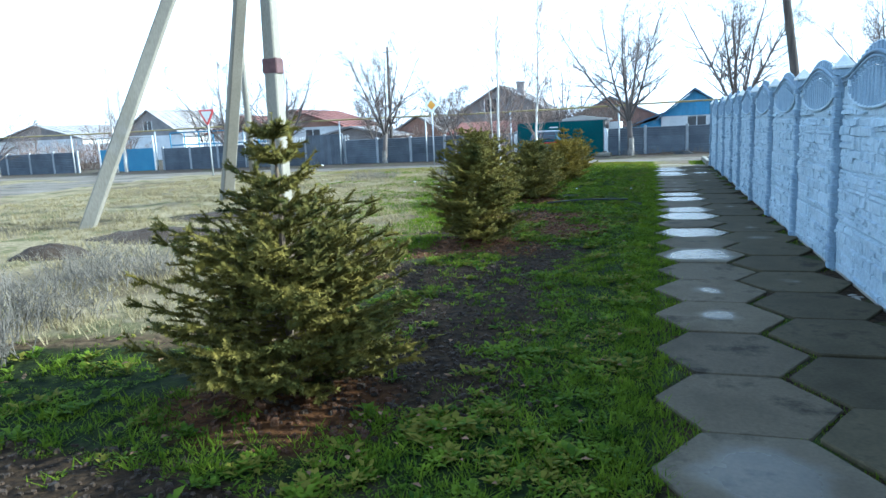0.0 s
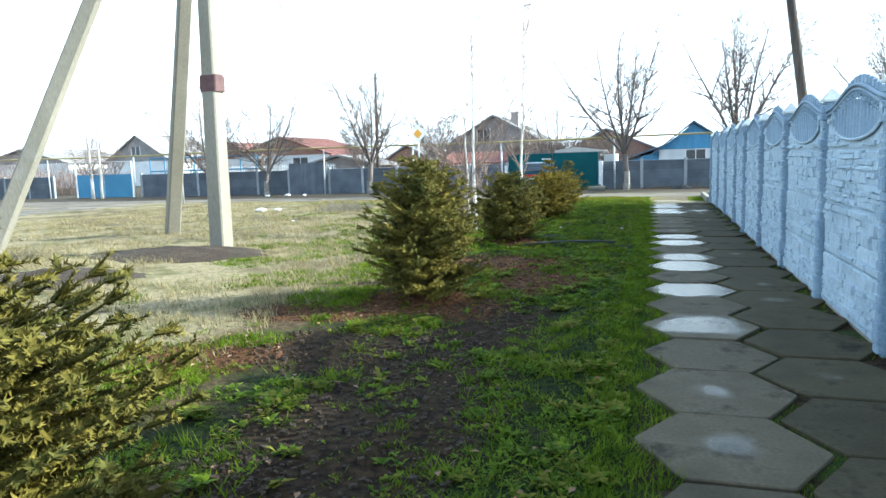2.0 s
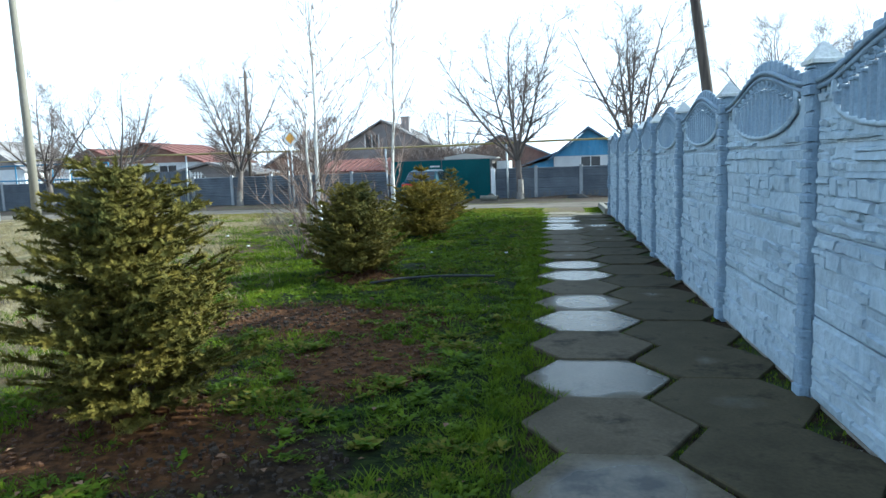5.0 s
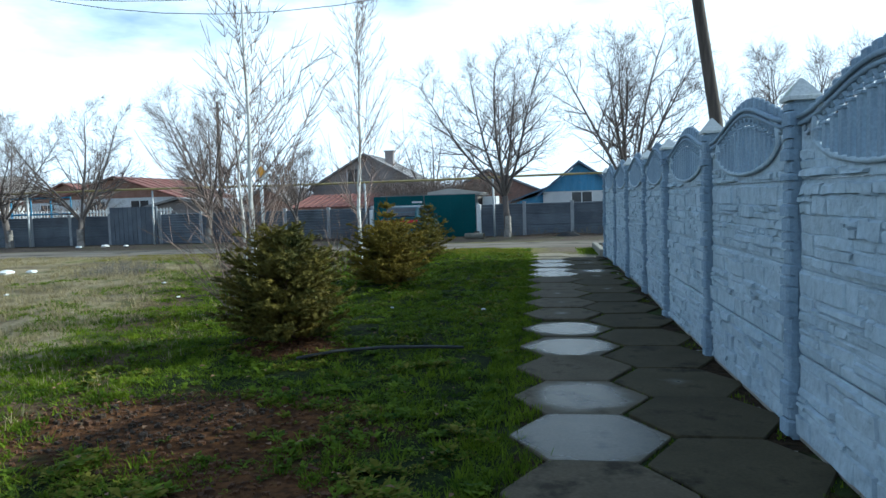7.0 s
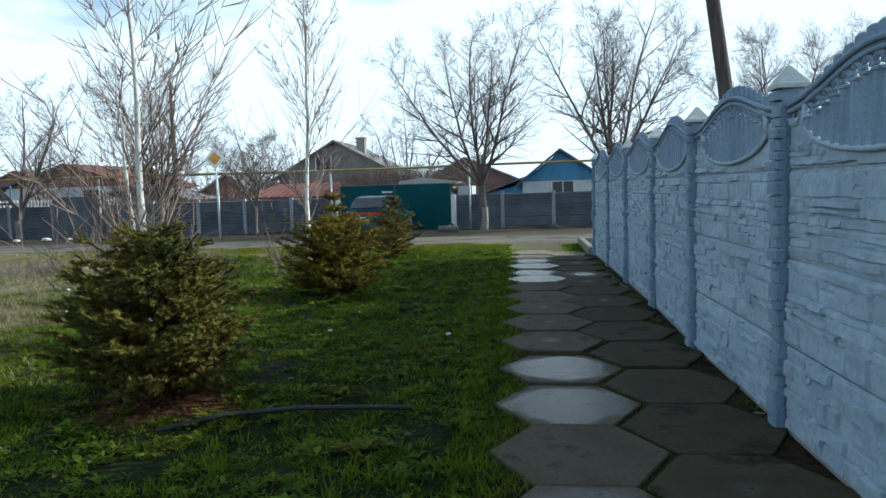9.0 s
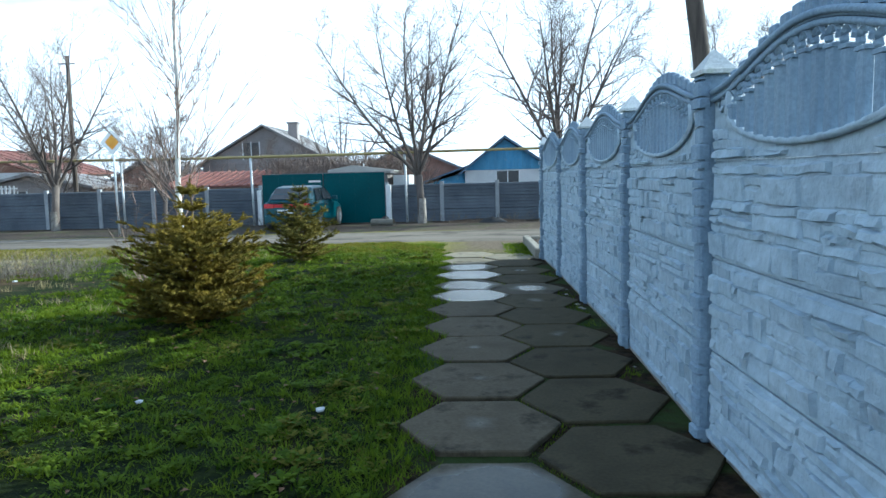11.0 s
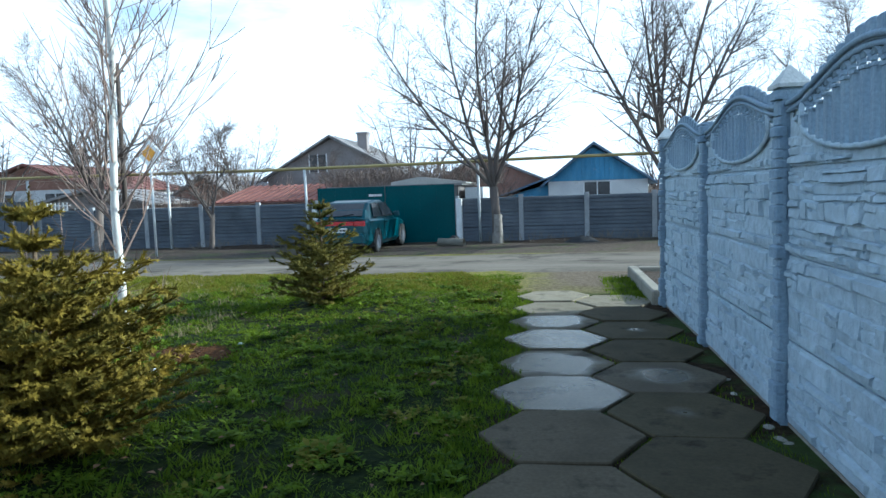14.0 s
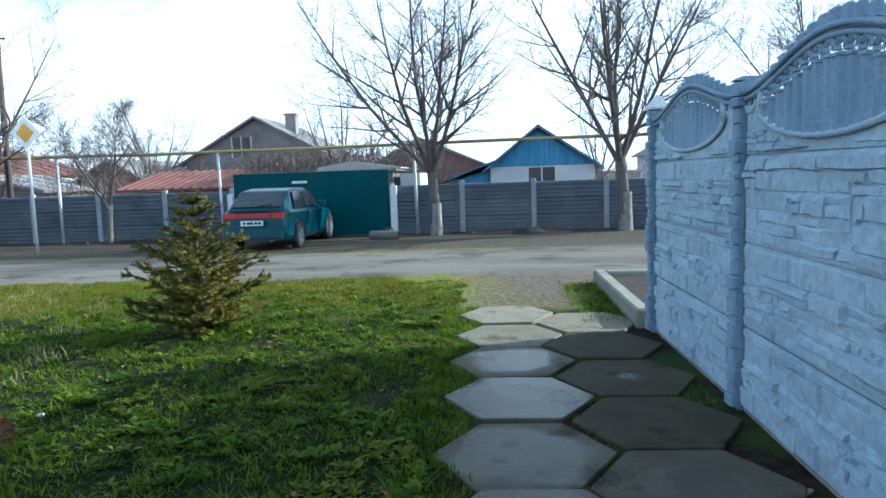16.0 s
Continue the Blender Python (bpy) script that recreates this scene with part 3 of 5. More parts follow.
def arched_panel(seed):
    """Upper slab: stone-faced foot, an oval grille of small balusters with ringed heads, a moulded bow and merlons over it."""
    rng = random.Random(seed)
    foot = Build()
    us = [-HALF + 2 * HALF * i / 40 for i in range(41)]
    floor_line = lambda u: eye_low(u) if abs(u) < EYE_U else high_arc(u) - 0.03
    line = [-HALF, -EYE_U - 0.001] + [-EYE_U * math.cos(math.pi * i / 24) for i in range(25)] + [EYE_U + 0.001, HALF]
    foot.prism([(-HALF, 0.006), (HALF, 0.006)] + [(u, floor_line(u)) for u in reversed(line)], "x", 0.0, 0.035)
    foot.box(0.016, 0.030, -1.0, -HALF - 0.001, -0.004, 0.33)
    foot.box(0.016, 0.030, HALF + 0.001, 1.0, -0.004, 0.33)
    stones = stone_field(-HALF + 0.006, HALF - 0.006, lambda u: floor_line(u) - 0.025 if abs(u) < EYE_U + 0.03 else min(floor_line(u), 0.30), rng)
    rim = Build()
    turn = [math.pi * (1.06 + 0.88 * i / 24) for i in range(25)]
    turn = [math.pi * 0.90] + turn + [math.pi * 2.10]
    for grow, r, x in ((1.0, 0.016, -0.014), (1.035, 0.009, -0.016)):
        rim.tube([(x, EYE_U * grow * math.cos(t), EYE_Z + EYE_H * grow * math.sin(t)) for t in turn], r, 6)
    for sg in (-1, 1):
        # scrolls in the corners under the bow
        rim.tube([(-0.010, sg * (0.85 + 0.040 * math.cos(t)), 0.295 + 0.04 * math.sin(t)) for t in (-2.6, -1.7, -0.8, 0.1, 1.0, 1.9, 2.6)], 0.012, 5)
        rim.tube([(-0.010, sg * (0.60 + 0.025 * i), 0.395 - 0.006 * i * i * 0.35) for i in range(8)], 0.013, 5)
    bow = Build()
    for lift, r, out in ((-0.024, 0.014, -0.014), (0.0, 0.010, -0.006), (0.016, 0.016, -0.020)):
        bow.tube([(out, u, high_arc(u) + lift) for u in us], r, 6)
    bow.prism([(u, high_arc(u) - 0.03) for u in us] + [(u, high_arc(u) + 0.03) for u in reversed(us)], "x", 0.004, 0.035)
    bars = []
    for i in range(15):
        u = -0.70 + i * 0.10
        bar = Build()
        z0, z1 = eye_low(u) + 0.008, min(high_arc(u) - 0.10, eye_high(u) - 0.02)
        if z1 - z0 > 0.04:
            bar.box(-0.024, 0.014, u - 0.025, u + 0.025, z0, z1 - 0.012, 0.007)
            bar.box(-0.028, 0.018, u - 0.034, u + 0.034, z1 - 0.016, z1, 0.004)
        ring_z = high_arc(u) - 0.072
        bar.tube([(-0.004, u + 0.036 * math.cos(a), ring_z + 0.034 * math.sin(a)) for a in np.linspace(-0.5, math.pi + 0.5, 9)], 0.016, 5)
        bars.append(bar)
    teeth = []
    for i in range(17):
        u = -0.84 + i * 0.105
        t = Build()
        hh = high_arc(u)
        t.box(0.0, 0.032, u - 0.039, u + 0.039, hh + 0.026, hh + 0.045 + 0.055 * math.cos(u * 1.35), 0.010)
        teeth.append(t)
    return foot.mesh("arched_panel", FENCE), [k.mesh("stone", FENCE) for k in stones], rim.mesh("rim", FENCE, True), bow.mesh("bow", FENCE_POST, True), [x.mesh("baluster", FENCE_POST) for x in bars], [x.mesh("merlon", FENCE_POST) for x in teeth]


def post_mesh(seed):
    rng = random.Random(seed)
    b = Build()
    b.box(-0.035, 0.085, -0.052, 0.052, -0.25, 1.955)
    z = 0.0
    while z < 1.93:
        h = min(rng.uniform(0.045, 0.10), 1.95 - z)
        e = rng.choice((0.006, 0.012, 0.018, 0.026))
        b.box(-0.05 - e, 0.0, -0.050 - e * 0.4, 0.050 + e * 0.4, z + 0.003, z + h - 0.003, 0.012)
        z += h
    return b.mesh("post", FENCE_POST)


def cap_mesh():
    b = Build()
    b.box(-0.072, 0.112, -0.092, 0.092, 1.955, 1.985, 0.008)
    b.loft([[(-0.062, -0.082, 1.985), (0.102, -0.082, 1.985), (0.102, 0.082, 1.985), (-0.062, 0.082, 1.985)],
            [(0.012, -0.008, 2.085), (0.028, -0.008, 2.085), (0.028, 0.008, 2.085), (0.012, 0.008, 2.085)]])
    return b.mesh("cap", CAPM)


fence = thing("concrete_fence", (FX, 0, 0), "pale blue-grey stone-textured concrete panel fence along the path", "fence")
plain = [plain_panel(100 + i) for i in range(5)]
arched = [arched_panel(200 + i) for i in range(2)]
posts = [post_mesh(300 + i) for i in range(3)]
cap_me = cap_mesh()
footing = Build().box(0.004, 0.06, -1.02, 1.02, -0.25, -0.001).mesh("footing", PLASTER_BIT)
rng = random.Random(5)
for k in range(K_FIRST, K_LAST + 1):
    y = POST0 + PITCH * k
    p = part("post", posts[k % 3], None, fence, at=pose(post_x(k), y, 0, 0, rng.uniform(-0.4, 0.4), rng.uniform(-1, 1)))
    if k != 7:
        part("cap", cap_me, None, p, "weathered pyramid cap", at=pose(rng.uniform(-.006, .006), rng.uniform(-.006, .006), 0, 0, 0, rng.uniform(-4, 4)))
    if k == K_LAST:
        break
    mid_x, skew = (post_x(k) + post_x(k + 1)) / 2, -math.degrees(math.atan2(post_x(k + 1) - post_x(k), PITCH))
    part("footing", footing, None, fence, at=pose(mid_x, y + PITCH / 2, 0, 0, 0, skew))
    for r in range(3):
        plate, stones = plain[(k * 3 + r * 2) % 5]
        panel = part("panel", plate, None, fence, at=pose(mid_x + rng.uniform(-0.003, 0.003), y + PITCH / 2, 0.5 * r, 0, rng.uniform(-0.2, 0.2), skew))
        for me in stones:
            part("stone", me, None, panel)
    foot, stones, rim, bow, bars, teeth = arched[k % 2]
    a = part("arched_panel", foot, None, fence, "arched top panel with a grille of small balusters", at=pose(mid_x, y + PITCH / 2, 1.5, 0, 0, skew))
    for me in stones:
        part("stone", me, None, a)
    part("rim", rim, None, a)
    part("bow", bow, None, a)
    for me in bars:
        part("baluster", me, None, a)
    for me in teeth:
        part("merlon", me, None, a)

# broken mortar and stones in the gap at the fence's foot
rng = random.Random(8)
for i in range(22):
    y = rng.uniform(3.5, 21.5)
    s = rng.uniform(0.012, 0.034)
    b = Build()
    ring = lambda e, z: [(s * e * math.cos(a) * (0.8 + 0.4 * rng.random()), 1.6 * s * e * math.sin(a) * (0.8 + 0.4 * rng.random()), z) for a in np.linspace(0, 2 * math.pi, 8)[:-1]]
    b.loft([ring(1, -0.01), ring(1.05, s * 0.25), ring(0.6, s * 0.5)])
    lumpy = part("mortar_lump", b, PLASTER_BIT, None, at=pose(rng.uniform(1.19, 1.26), y, -0.03, rng.uniform(-15, 15), rng.uniform(-15, 15), rng.uniform(0, 360)))
    tagged(lumpy, "pale broken mortar lump at the fence foot", "rubble", "rubble along the fence")

# planter kerb past the fence's end
bed = thing("planter_kerb", (1.2, 22.95, 0), "low concrete kerb of a planting bed by the road", "kerb")
part("side_kerb", Build().box(-0.02, 0.13, 0.0, 2.65, -0.25, 0.16, 0.02), KERB, bed)
part("end_kerb", Build().box(0.135, 3.0, 2.50, 2.65, -0.25, 0.155, 0.02), KERB, bed)
part("back_kerb", Build().box(0.24, 3.0, 0.0, 0.13, -0.25, 0.15, 0.02), KERB, bed)
part("soil_fill", Build().box(0.134, 2.99, 0.134, 2.49, -0.25, 0.09), SOIL, bed, "dark planting soil")

# ---- poles, signs, wires ----


def rect_pole(name, base, top, w0, w1, d0, d1, label, category, mat=POLE_CONC):
    base, top = Vector(base), Vector(top)
    ob = thing(name, base, label, category)
    d = top - base
    q = d.to_track_quat("Z", "Y").to_matrix().to_4x4()
    b = Build()
    L = d.length
    rings = []
    for t in (-0.03, 0.0, 0.25, 0.5, 0.75, 1.0):
        w, e, c = (w0 + (w1 - w0) * t) / 2, (d0 + (d1 - d0) * t) / 2, 0.025
        rings.append([(-w + c, -e, t * L), (w - c, -e, t * L), (w, -e + c, t * L), (w, e - c, t * L), (w - c, e, t * L), (-w + c, e, t * L), (-w, e - c, t * L), (-w, -e + c, t * L)])
    b.loft(rings)
    part("shaft", b, mat, ob, at=q)
    return ob


TOP = (-7.75, 11.5, 9.2)
main_pole = rect_pole("utility_pole", (-7.9, 11.5, -0.02), TOP, 0.34, 0.20, 0.30, 0.20, "square concrete utility pole with a faded red band", "pole")
part("painted_band", Build().box(-0.165, 0.165, -0.152, 0.152, 2.85, 3.15, 0.02), RED_TAG, main_pole, "faded dark red band", at=(0.05, 0, 0))
cross = part("crossarm", Build().box(-0.9, 0.9, -0.05, 0.05, 8.55, 8.65, 0.01), GALV, main_pole, at=(0.15, 0, 0))
for sx in (-0.8, -0.3, 0.3, 0.8):
    part("insulator", Build().tube([(sx, 0, 8.65), (sx, 0, 8.75), (sx, 0, 8.76), (sx, 0, 8.84)], [0.015, 0.015, 0.05, 0.03], 8), WHITE_P, cross)
rect_pole("pole_brace", (-11.1, 14.2, -0.02), (-7.95, 11.75, 7.9), 0.30, 0.22, 0.26, 0.2, "leaning concrete brace of the utility pole", "pole brace")
rect_pole("pole_brace", (-10.95, 9.35, -0.02), (-8.0, 11.25, 7.7), 0.30, 0.22, 0.26, 0.2, "leaning concrete brace of the utility pole", "pole brace")
tall = thing("street_pole", (-15.8, 23.0, -0.02), "slim pale concrete street pole in dry grass", "pole")
part("shaft", Build().tube([(0, 0, 0), (0, 0, 2.4), (-0.04, 0, 5), (-0.1, 0, 8.2)], [0.14, 0.13, 0.115, 0.095], 10), POLE_CONC, tall, smooth=True)
part("crossarm", Build().box(-0.7, 0.5, -0.04, 0.04, 7.7, 7.78, 0.008), GALV, tall)
thin_pole = thing("yard_pole", (-15.6, 38.0, -0.3), "thin dark wooden pole in a yard behind the street fence", "pole")
part("shaft", Build().tube([(0, 0, -0.1), (0.03, 0, 3.2), (0.08, 0, 6.8)], [0.10, 0.09, 0.075], 8), OLD_WOOD, thin_pole, smooth=True)
part("bracket", Build().tube([(-0.25, 0, 6.5), (0.35, 0, 6.5)], 0.03, 6), OLD_WOOD, thin_pole)
wood = thing("wooden_pole", (3.68, 20.7, 0.0), "dark leaning wooden pole behind the fence", "pole")
part("shaft", Build().tube([(0, 0, -0.1), (-0.4, 0, 2.97), (-0.72, 0, 5.2), (-1.05, 0, 7.6)], [0.135, 0.12, 0.108, 0.095], 10), OLD_WOOD, wood, smooth=True)
part("crossarm", Build().box(-1.55, -0.45, -0.05, 0.05, 7.0, 7.1, 0.01), OLD_WOOD, wood)


def wire(a, c, sag, label="thin black overhead wire"):
    a, c = Vector(a), Vector(c)
    pts = []
    for i in range(13):
        t = i / 12
        p = a.lerp(c, t)
        p.z -= sag * 4 * t * (1 - t)
        pts.append(p)
    ob = part("overhead_wire", Build().tube(pts, 0.009, 4), WIRE)
    tagged(ob, label, "wire", "overhead wires")


wire((-16.5, 23.0, 7.75), (2.2, 20.7, 7.1), 1.1)
wire((-15.4, 23.0, 7.75), (3.1, 20.7, 7.1), 1.5)
wire((-8.5, 11.5, 8.8), (-16.5, 23, 7.75), 0.5)
wire((-6.8, 11.5, 8.8), (-15.4, 23, 7.75), 0.5)
wire((2.7, 20.7, 7.3), (14.0, 14.0, 3.6), 0.3)
wire((-16.5, 23.0, 7.75), (-46, 33.0, 7.4), 0.7)


def road_sign(name, at, pole_h, label, faces):
    ob = thing(name, at, label, "road sign")
    part("sign_post", Build().tube([(0, 0.03, -0.05), (0, 0.03, pole_h)], 0.035, 8), GALV, ob, smooth=True)
    for nm, outline, lo, hi, mat, lab in faces:
        part(nm, Build().prism(outline, "y", lo, hi), mat, ob, lab)
    return ob


def diamond(r, z):
    return [(0, z - r), (r * 0.95, z), (0, z + r), (-r * 0.95, z)]


def rounded_tri(r, z):
    out = []
    for a in (90, 210, 330):
        c = Vector((math.cos(radians(a + 180)), math.sin(radians(a + 180)))) * r
        for e in (-40, 0, 40):
            out.append((c.x + 0.09 * r * math.cos(radians(a + 180 + e)), z + c.y + 0.09 * r * math.sin(radians(a + 180 + e))))
    return out


road_sign("priority_road_sign", (-11.3, 32.8, -0.18), 3.1, "white diamond road sign with a yellow-orange centre", [
    ("plate", diamond(0.41, 2.98), -0.03, 0.0, SIGN_WHITE, "white diamond plate"), ("centre", diamond(0.24, 2.98), -0.04, -0.031, SIGN_YEL, "yellow diamond centre")])
road_sign("yield_sign", (-19.8, 26.0, -0.03), 2.9, "inverted triangle road sign with a red border", [
    ("plate", rounded_tri(0.42, 2.72), -0.03, 0.0, SIGN_RED, "red border plate"), ("centre", rounded_tri(0.28, 2.72), -0.04, -0.031, SIGN_WHITE, "white centre")])

# ---- gas pipe along the far side ----
gas = thing("gas_pipe", (0, 36.25, 0), "overhead yellow gas pipe on slim metal posts", "pipe")
run = [(-75 + 5 * i, 0.05 * math.sin(i), 2.36 + 0.035 * math.sin(i * 1.3)) for i in range(23)]
part("pipe", Build().tube(run, 0.048, 8), YELLOW_PIPE, gas, smooth=True)
for gx in (-62, -50.5, -44.4, -37.8, -31.1, -24.6, -18.15, -12.8, -7.9, -2.2, 4.4, 11, 18):
    part("support_post", Build().tube([(gx, 0, -0.3), (gx + 0.05 * math.sin(gx), 0, 2.3)], 0.045, 8), GALV, gas, smooth=True)

# ---- far fence, gates ----
far = thing("street_fence", (0, 36.6, 0), "dark grey concrete panel fence across the road", "fence")


def far_panel(w, seed):
    rng = random.Random(seed)
    b = Build()
    line = [(0.05, 0.0)]
    for i in range(4):
        z, e = 0.005 + i * 0.1165, rng.uniform(0.012, 0.03)
        line += [(0.0, z), (-e, z + 0.012), (-e, z + 0.095), (0.0, z + 0.108)]
    line += [(0.05, 0.47)]
    b.prism(line, "x", 0, w)
    return b.mesh("panel", FAR_CONC)


fp = [far_panel(1.93, 400 + i) for i in range(4)]
post_far = Build().box(-0.075, 0.075, -0.045, 0.09, -0.35, 1.28, 0.015).mesh("post", FAR_POST)


def far_run(x0, count, step=2.06, z=-0.22):
    for i in range(count + 1):
        x = x0 + step * i
        part("post", post_far, None, far, at=(x, 0, 0.0))
        if i < count:
            for r in range(3):
                part("panel", fp[(i + r) % 4], None, far, at=(x + 0.065, 0.01, z + 0.47 * r))


far_run(-2.98 + 0.0, 12)
far_run(-18.02, 5)
far_run(-30.9, 5)
far_run(-60.5, 11)

# dark board fence section left of the tall panel
tallp = thing("board_gate", (-20.52, 36.5, -0.25), "dark taller sheet gate in the street fence", "gate")
for i in range(10):
    part("board", Build().box(0.02 + i * 0.23, 0.235 + i * 0.23, -0.02, 0.02, 0.05, 1.82, 0.006), FAR_CONC, tallp)
part("frame", Build().box(0.0, 2.32, 0.021, 0.06, 0.1, 0.18).box(0.0, 2.32, 0.021, 0.06, 1.55, 1.63), GALV, tallp)
part("post", Build().box(2.335, 2.425, -0.06, 0.06, -0.1, 1.85, 0.01), FAR_CONC, tallp)

# white picket yard rail behind the dark fence
pick = thing("picket_fence", (-30.5, 39.5, -0.3), "white picket fence in a yard behind the wall", "fence")
part("rail", Build().box(0, 11.5, 0.021, 0.05, 1.25, 1.31).box(0, 11.5, 0.021, 0.05, 1.65, 1.71), WHITE_P, pick)
picket = Build().box(-0.04, 0.04, -0.015, 0.02, -0.05, 1.80, 0.01).mesh("picket", WHITE_P)
for i in range(64):
    part("picket", picket, None, pick, at=(0.1 + i * 0.179, 0, 0))

gate = thing("garage_gate", (-7.62, 36.5, -0.25), "dark green sheet metal double gate", "gate")
for i, (a, c) in enumerate(((0.0, 2.27), (2.31, 4.58))):
    leaf = part("gate_leaf", Build().box(a, c, -0.015, 0.015, 0.06, 1.92, 0.004), GATE_GREEN, gate)
    for j in range(5):
        u = a + 0.06 + j * (c - a - 0.12) / 4
        part("fold", Build().box(u - 0.012, u + 0.012, -0.024, -0.016, 0.10, 1.88), GATE_GREEN, leaf)
part("nameplate", Build().box(1.75, 2.2, -0.035, -0.026, 1.60, 1.67, 0.004), WHITE_P, gate, "small white plate with worn lettering")
part("gate_post", Build().box(-0.2, -0.03, -0.09, 0.09, -0.1, 1.35, 0.02), WHITE_P, gate, "whitewashed brick post")
part("gate_post", Build().box(4.62, 4.82, -0.09, 0.09, -0.1, 1.45, 0.02), WHITE_P, gate, "whitewashed brick post")
bg = thing("blue_gate", (-35.8, 36.5, -0.25), "faded blue metal gate in the street fence", "gate")
for a in (0.0, 2.15):
    part("gate_leaf", Build().box(a + 0.02, a + 2.11, -0.02, 0.02, 0.06, 1.5, 0.006), BLUE_GATE, bg)
for a in (-0.06, 4.3):
    part("gate_post", Build().tube([(a, 0, -0.1), (a, 0, 2.3)], 0.05, 8), WHITE_P, bg)
part("top_rail", Build().tube([(-0.06, 0, 2.28), (4.3, 0, 2.28)], 0.04, 6), WHITE_P, bg)
trel = thing("blue_trellis", (-31.0, 37.6, -0.3), "pale blue painted yard trellis of metal tubes", "trellis")
for i in range(8):
    part("upright", Build().tube([(i * 1.1, 0, 0), (i * 1.1, 0, 2.45)], 0.04, 6), BLUE_GATE, trel)
for z in (1.65, 2.45):
    part("rail", Build().tube([(0, 0, z), (7.7, 0, z)], 0.045, 6), BLUE_GATE, trel)

# ---- houses ----


def gable_house(name, label, x0, x1, y0, y1, zb, ze, peak, wall, gable_mat, roof_mat, windows=(), over=0.3, px=None, chimney=None):
    """A gable end faces the road; the ridge runs away from it."""
    ob = thing(name, (0, 0, 0), label, "house")
    px = (x0 + x1) / 2 if px is None else px
    part("wall", Build().box(x0, x1, y0, y1, zb, ze), wall, ob)
    part("gable", Build().prism([(x0, ze + 0.002), (x1, ze + 0.002), (px, peak - 0.06)], "y", y0 - 0.01, y1), gable_mat, ob)
    for s, e in ((-1, x0), (1, x1)):
        ang = (peak - ze) / abs(px - e)
        eo = e + s * over
        zo = ze - ang * over
        slope = part("roof_slope", Build().prism([(px, peak), (eo, zo), (eo, zo + 0.09), (px, peak + 0.10)], "y", y0 - 0.35, y1 + 0.3), roof_mat, ob)
        count = max(4, int((y1 - y0) / 0.9))
        for i in range(count):
            yy = y0 - 0.3 + (y1 - y0 + 0.5) * i / count
            part("roof_rib", Build().prism([(px, peak + 0.102), (eo, zo + 0.092), (eo, zo + 0.12), (px, peak + 0.13)], "y", yy, yy + 0.1), roof_mat, slope)
    for wx, wz, ww, wh in windows:
        win = part("window", Build().box(wx, wx + ww, y0 - 0.03, y0 - 0.011, wz, wz + wh), GLASSY, ob, "dark window")
        for a, c in ((wx - 0.06, wx), (wx + ww / 2 - 0.025, wx + ww / 2 + 0.025), (wx + ww, wx + ww + 0.06)):
            part("frame_bar", Build().box(a, c, y0 - 0.06, y0 - 0.031, wz - 0.05, wz + wh + 0.05), WHITE_P, win)
    if chimney:
        cx, cy, cz = chimney
        part("chimney", Build().box(cx - 0.28, cx + 0.28, cy - 0.28, cy + 0.28, ze, cz, 0.02).box(cx - 0.34, cx + 0.34, cy - 0.34, cy + 0.34, cz + 0.002, cz + 0.1), GREY_WALL, ob)
    return ob


bh = gable_house("blue_house", "small white house with a blue boarded gable", -0.05, 4.3, 46, 53, -0.6, 1.72, 3.30, WHITE_WALL, BLUE_BOARD, BLUE_DARK, [(1.55, 0.75, 1.1, 0.9)], over=0.35, px=1.95)
part("lean_to", Build().prism([(-2.2, -0.6), (-0.06, -0.6), (-0.06, 1.62), (-2.2, 1.05)], "y", 46.2, 52), BLUE_BOARD, bh, "low blue lean-to")
part("lean_to_roof", Build().prism([(-2.6, 0.98), (0.3, 1.98), (0.3, 2.06), (-2.6, 1.06)], "y", 45.7, 52.3), BLUE_DARK, bh)
for i in range(21):
    u = -0.02 + i * 0.205
    h = 1.72 + (3.22 - 1.72) * max(0.0, 1 - abs(u + 0.09 - 1.95) / (2.05 if u < 1.95 else 2.4)) - 0.12
    if h > 1.8:
        part("board", Build().box(u, u + 0.18, 45.955, 45.985, 1.74, h), BLUE_BOARD, bh)
dark_house = gable_house("grey_house", "grey plastered house with a slate gable roof and chimney", -15.0, -7.6, 50, 58, -0.6, 2.45, 4.5, GREY_WALL, GREY_WALL, SLATE, [(-12.6, 2.7, 0.9, 0.9)], px=-11.4, chimney=(-10.3, 52.5, 4.8))
gable_house("brick_house", "reddish brick house with an old slate roof", -6.6, 0.0, 52, 60, -0.6, 1.75, 3.3, BRICKISH, BRICKISH, SLATE, px=-3.6)
gable_house("brick_house", "low brown house behind the street fence", -18.4, -14.9, 46, 52, -0.6, 1.5, 2.55, BRICKISH, BRICKISH, SLATE, px=-16.6)
gable_house("red_roof_house", "long house with a red tin roof", -31.0, -23.0, 47, 55, -0.6, 2.2, 3.5, WHITE_WALL, BRICKISH, RED_ROOF, [(-29, 0.9, 1.2, 1.1), (-26, 0.9, 1.2, 1.1)])
gable_house("red_roof_house", "long house with a red tin roof", -42.5, -35.0, 58, 66, -0.6, 2.2, 3.7, WHITE_WALL, BRICKISH, RED_ROOF, [(-41, 0.9, 1.2, 1.1)])
gable_house("dark_gable_house", "dark-gabled cottage with a small attic window", -55.0, -47.0, 60, 68, -0.6, 2.3, 4.9, WHITE_WALL, SLATE, SLATE, [(-51.7, 2.9, 1.0, 0.9)])
gable_house("grey_roof_house", "house with a wide grey slate roof", -70.0, -58.0, 58, 68, -0.6, 2.4, 3.9, WHITE_WALL, GREY_WALL, SLATE)
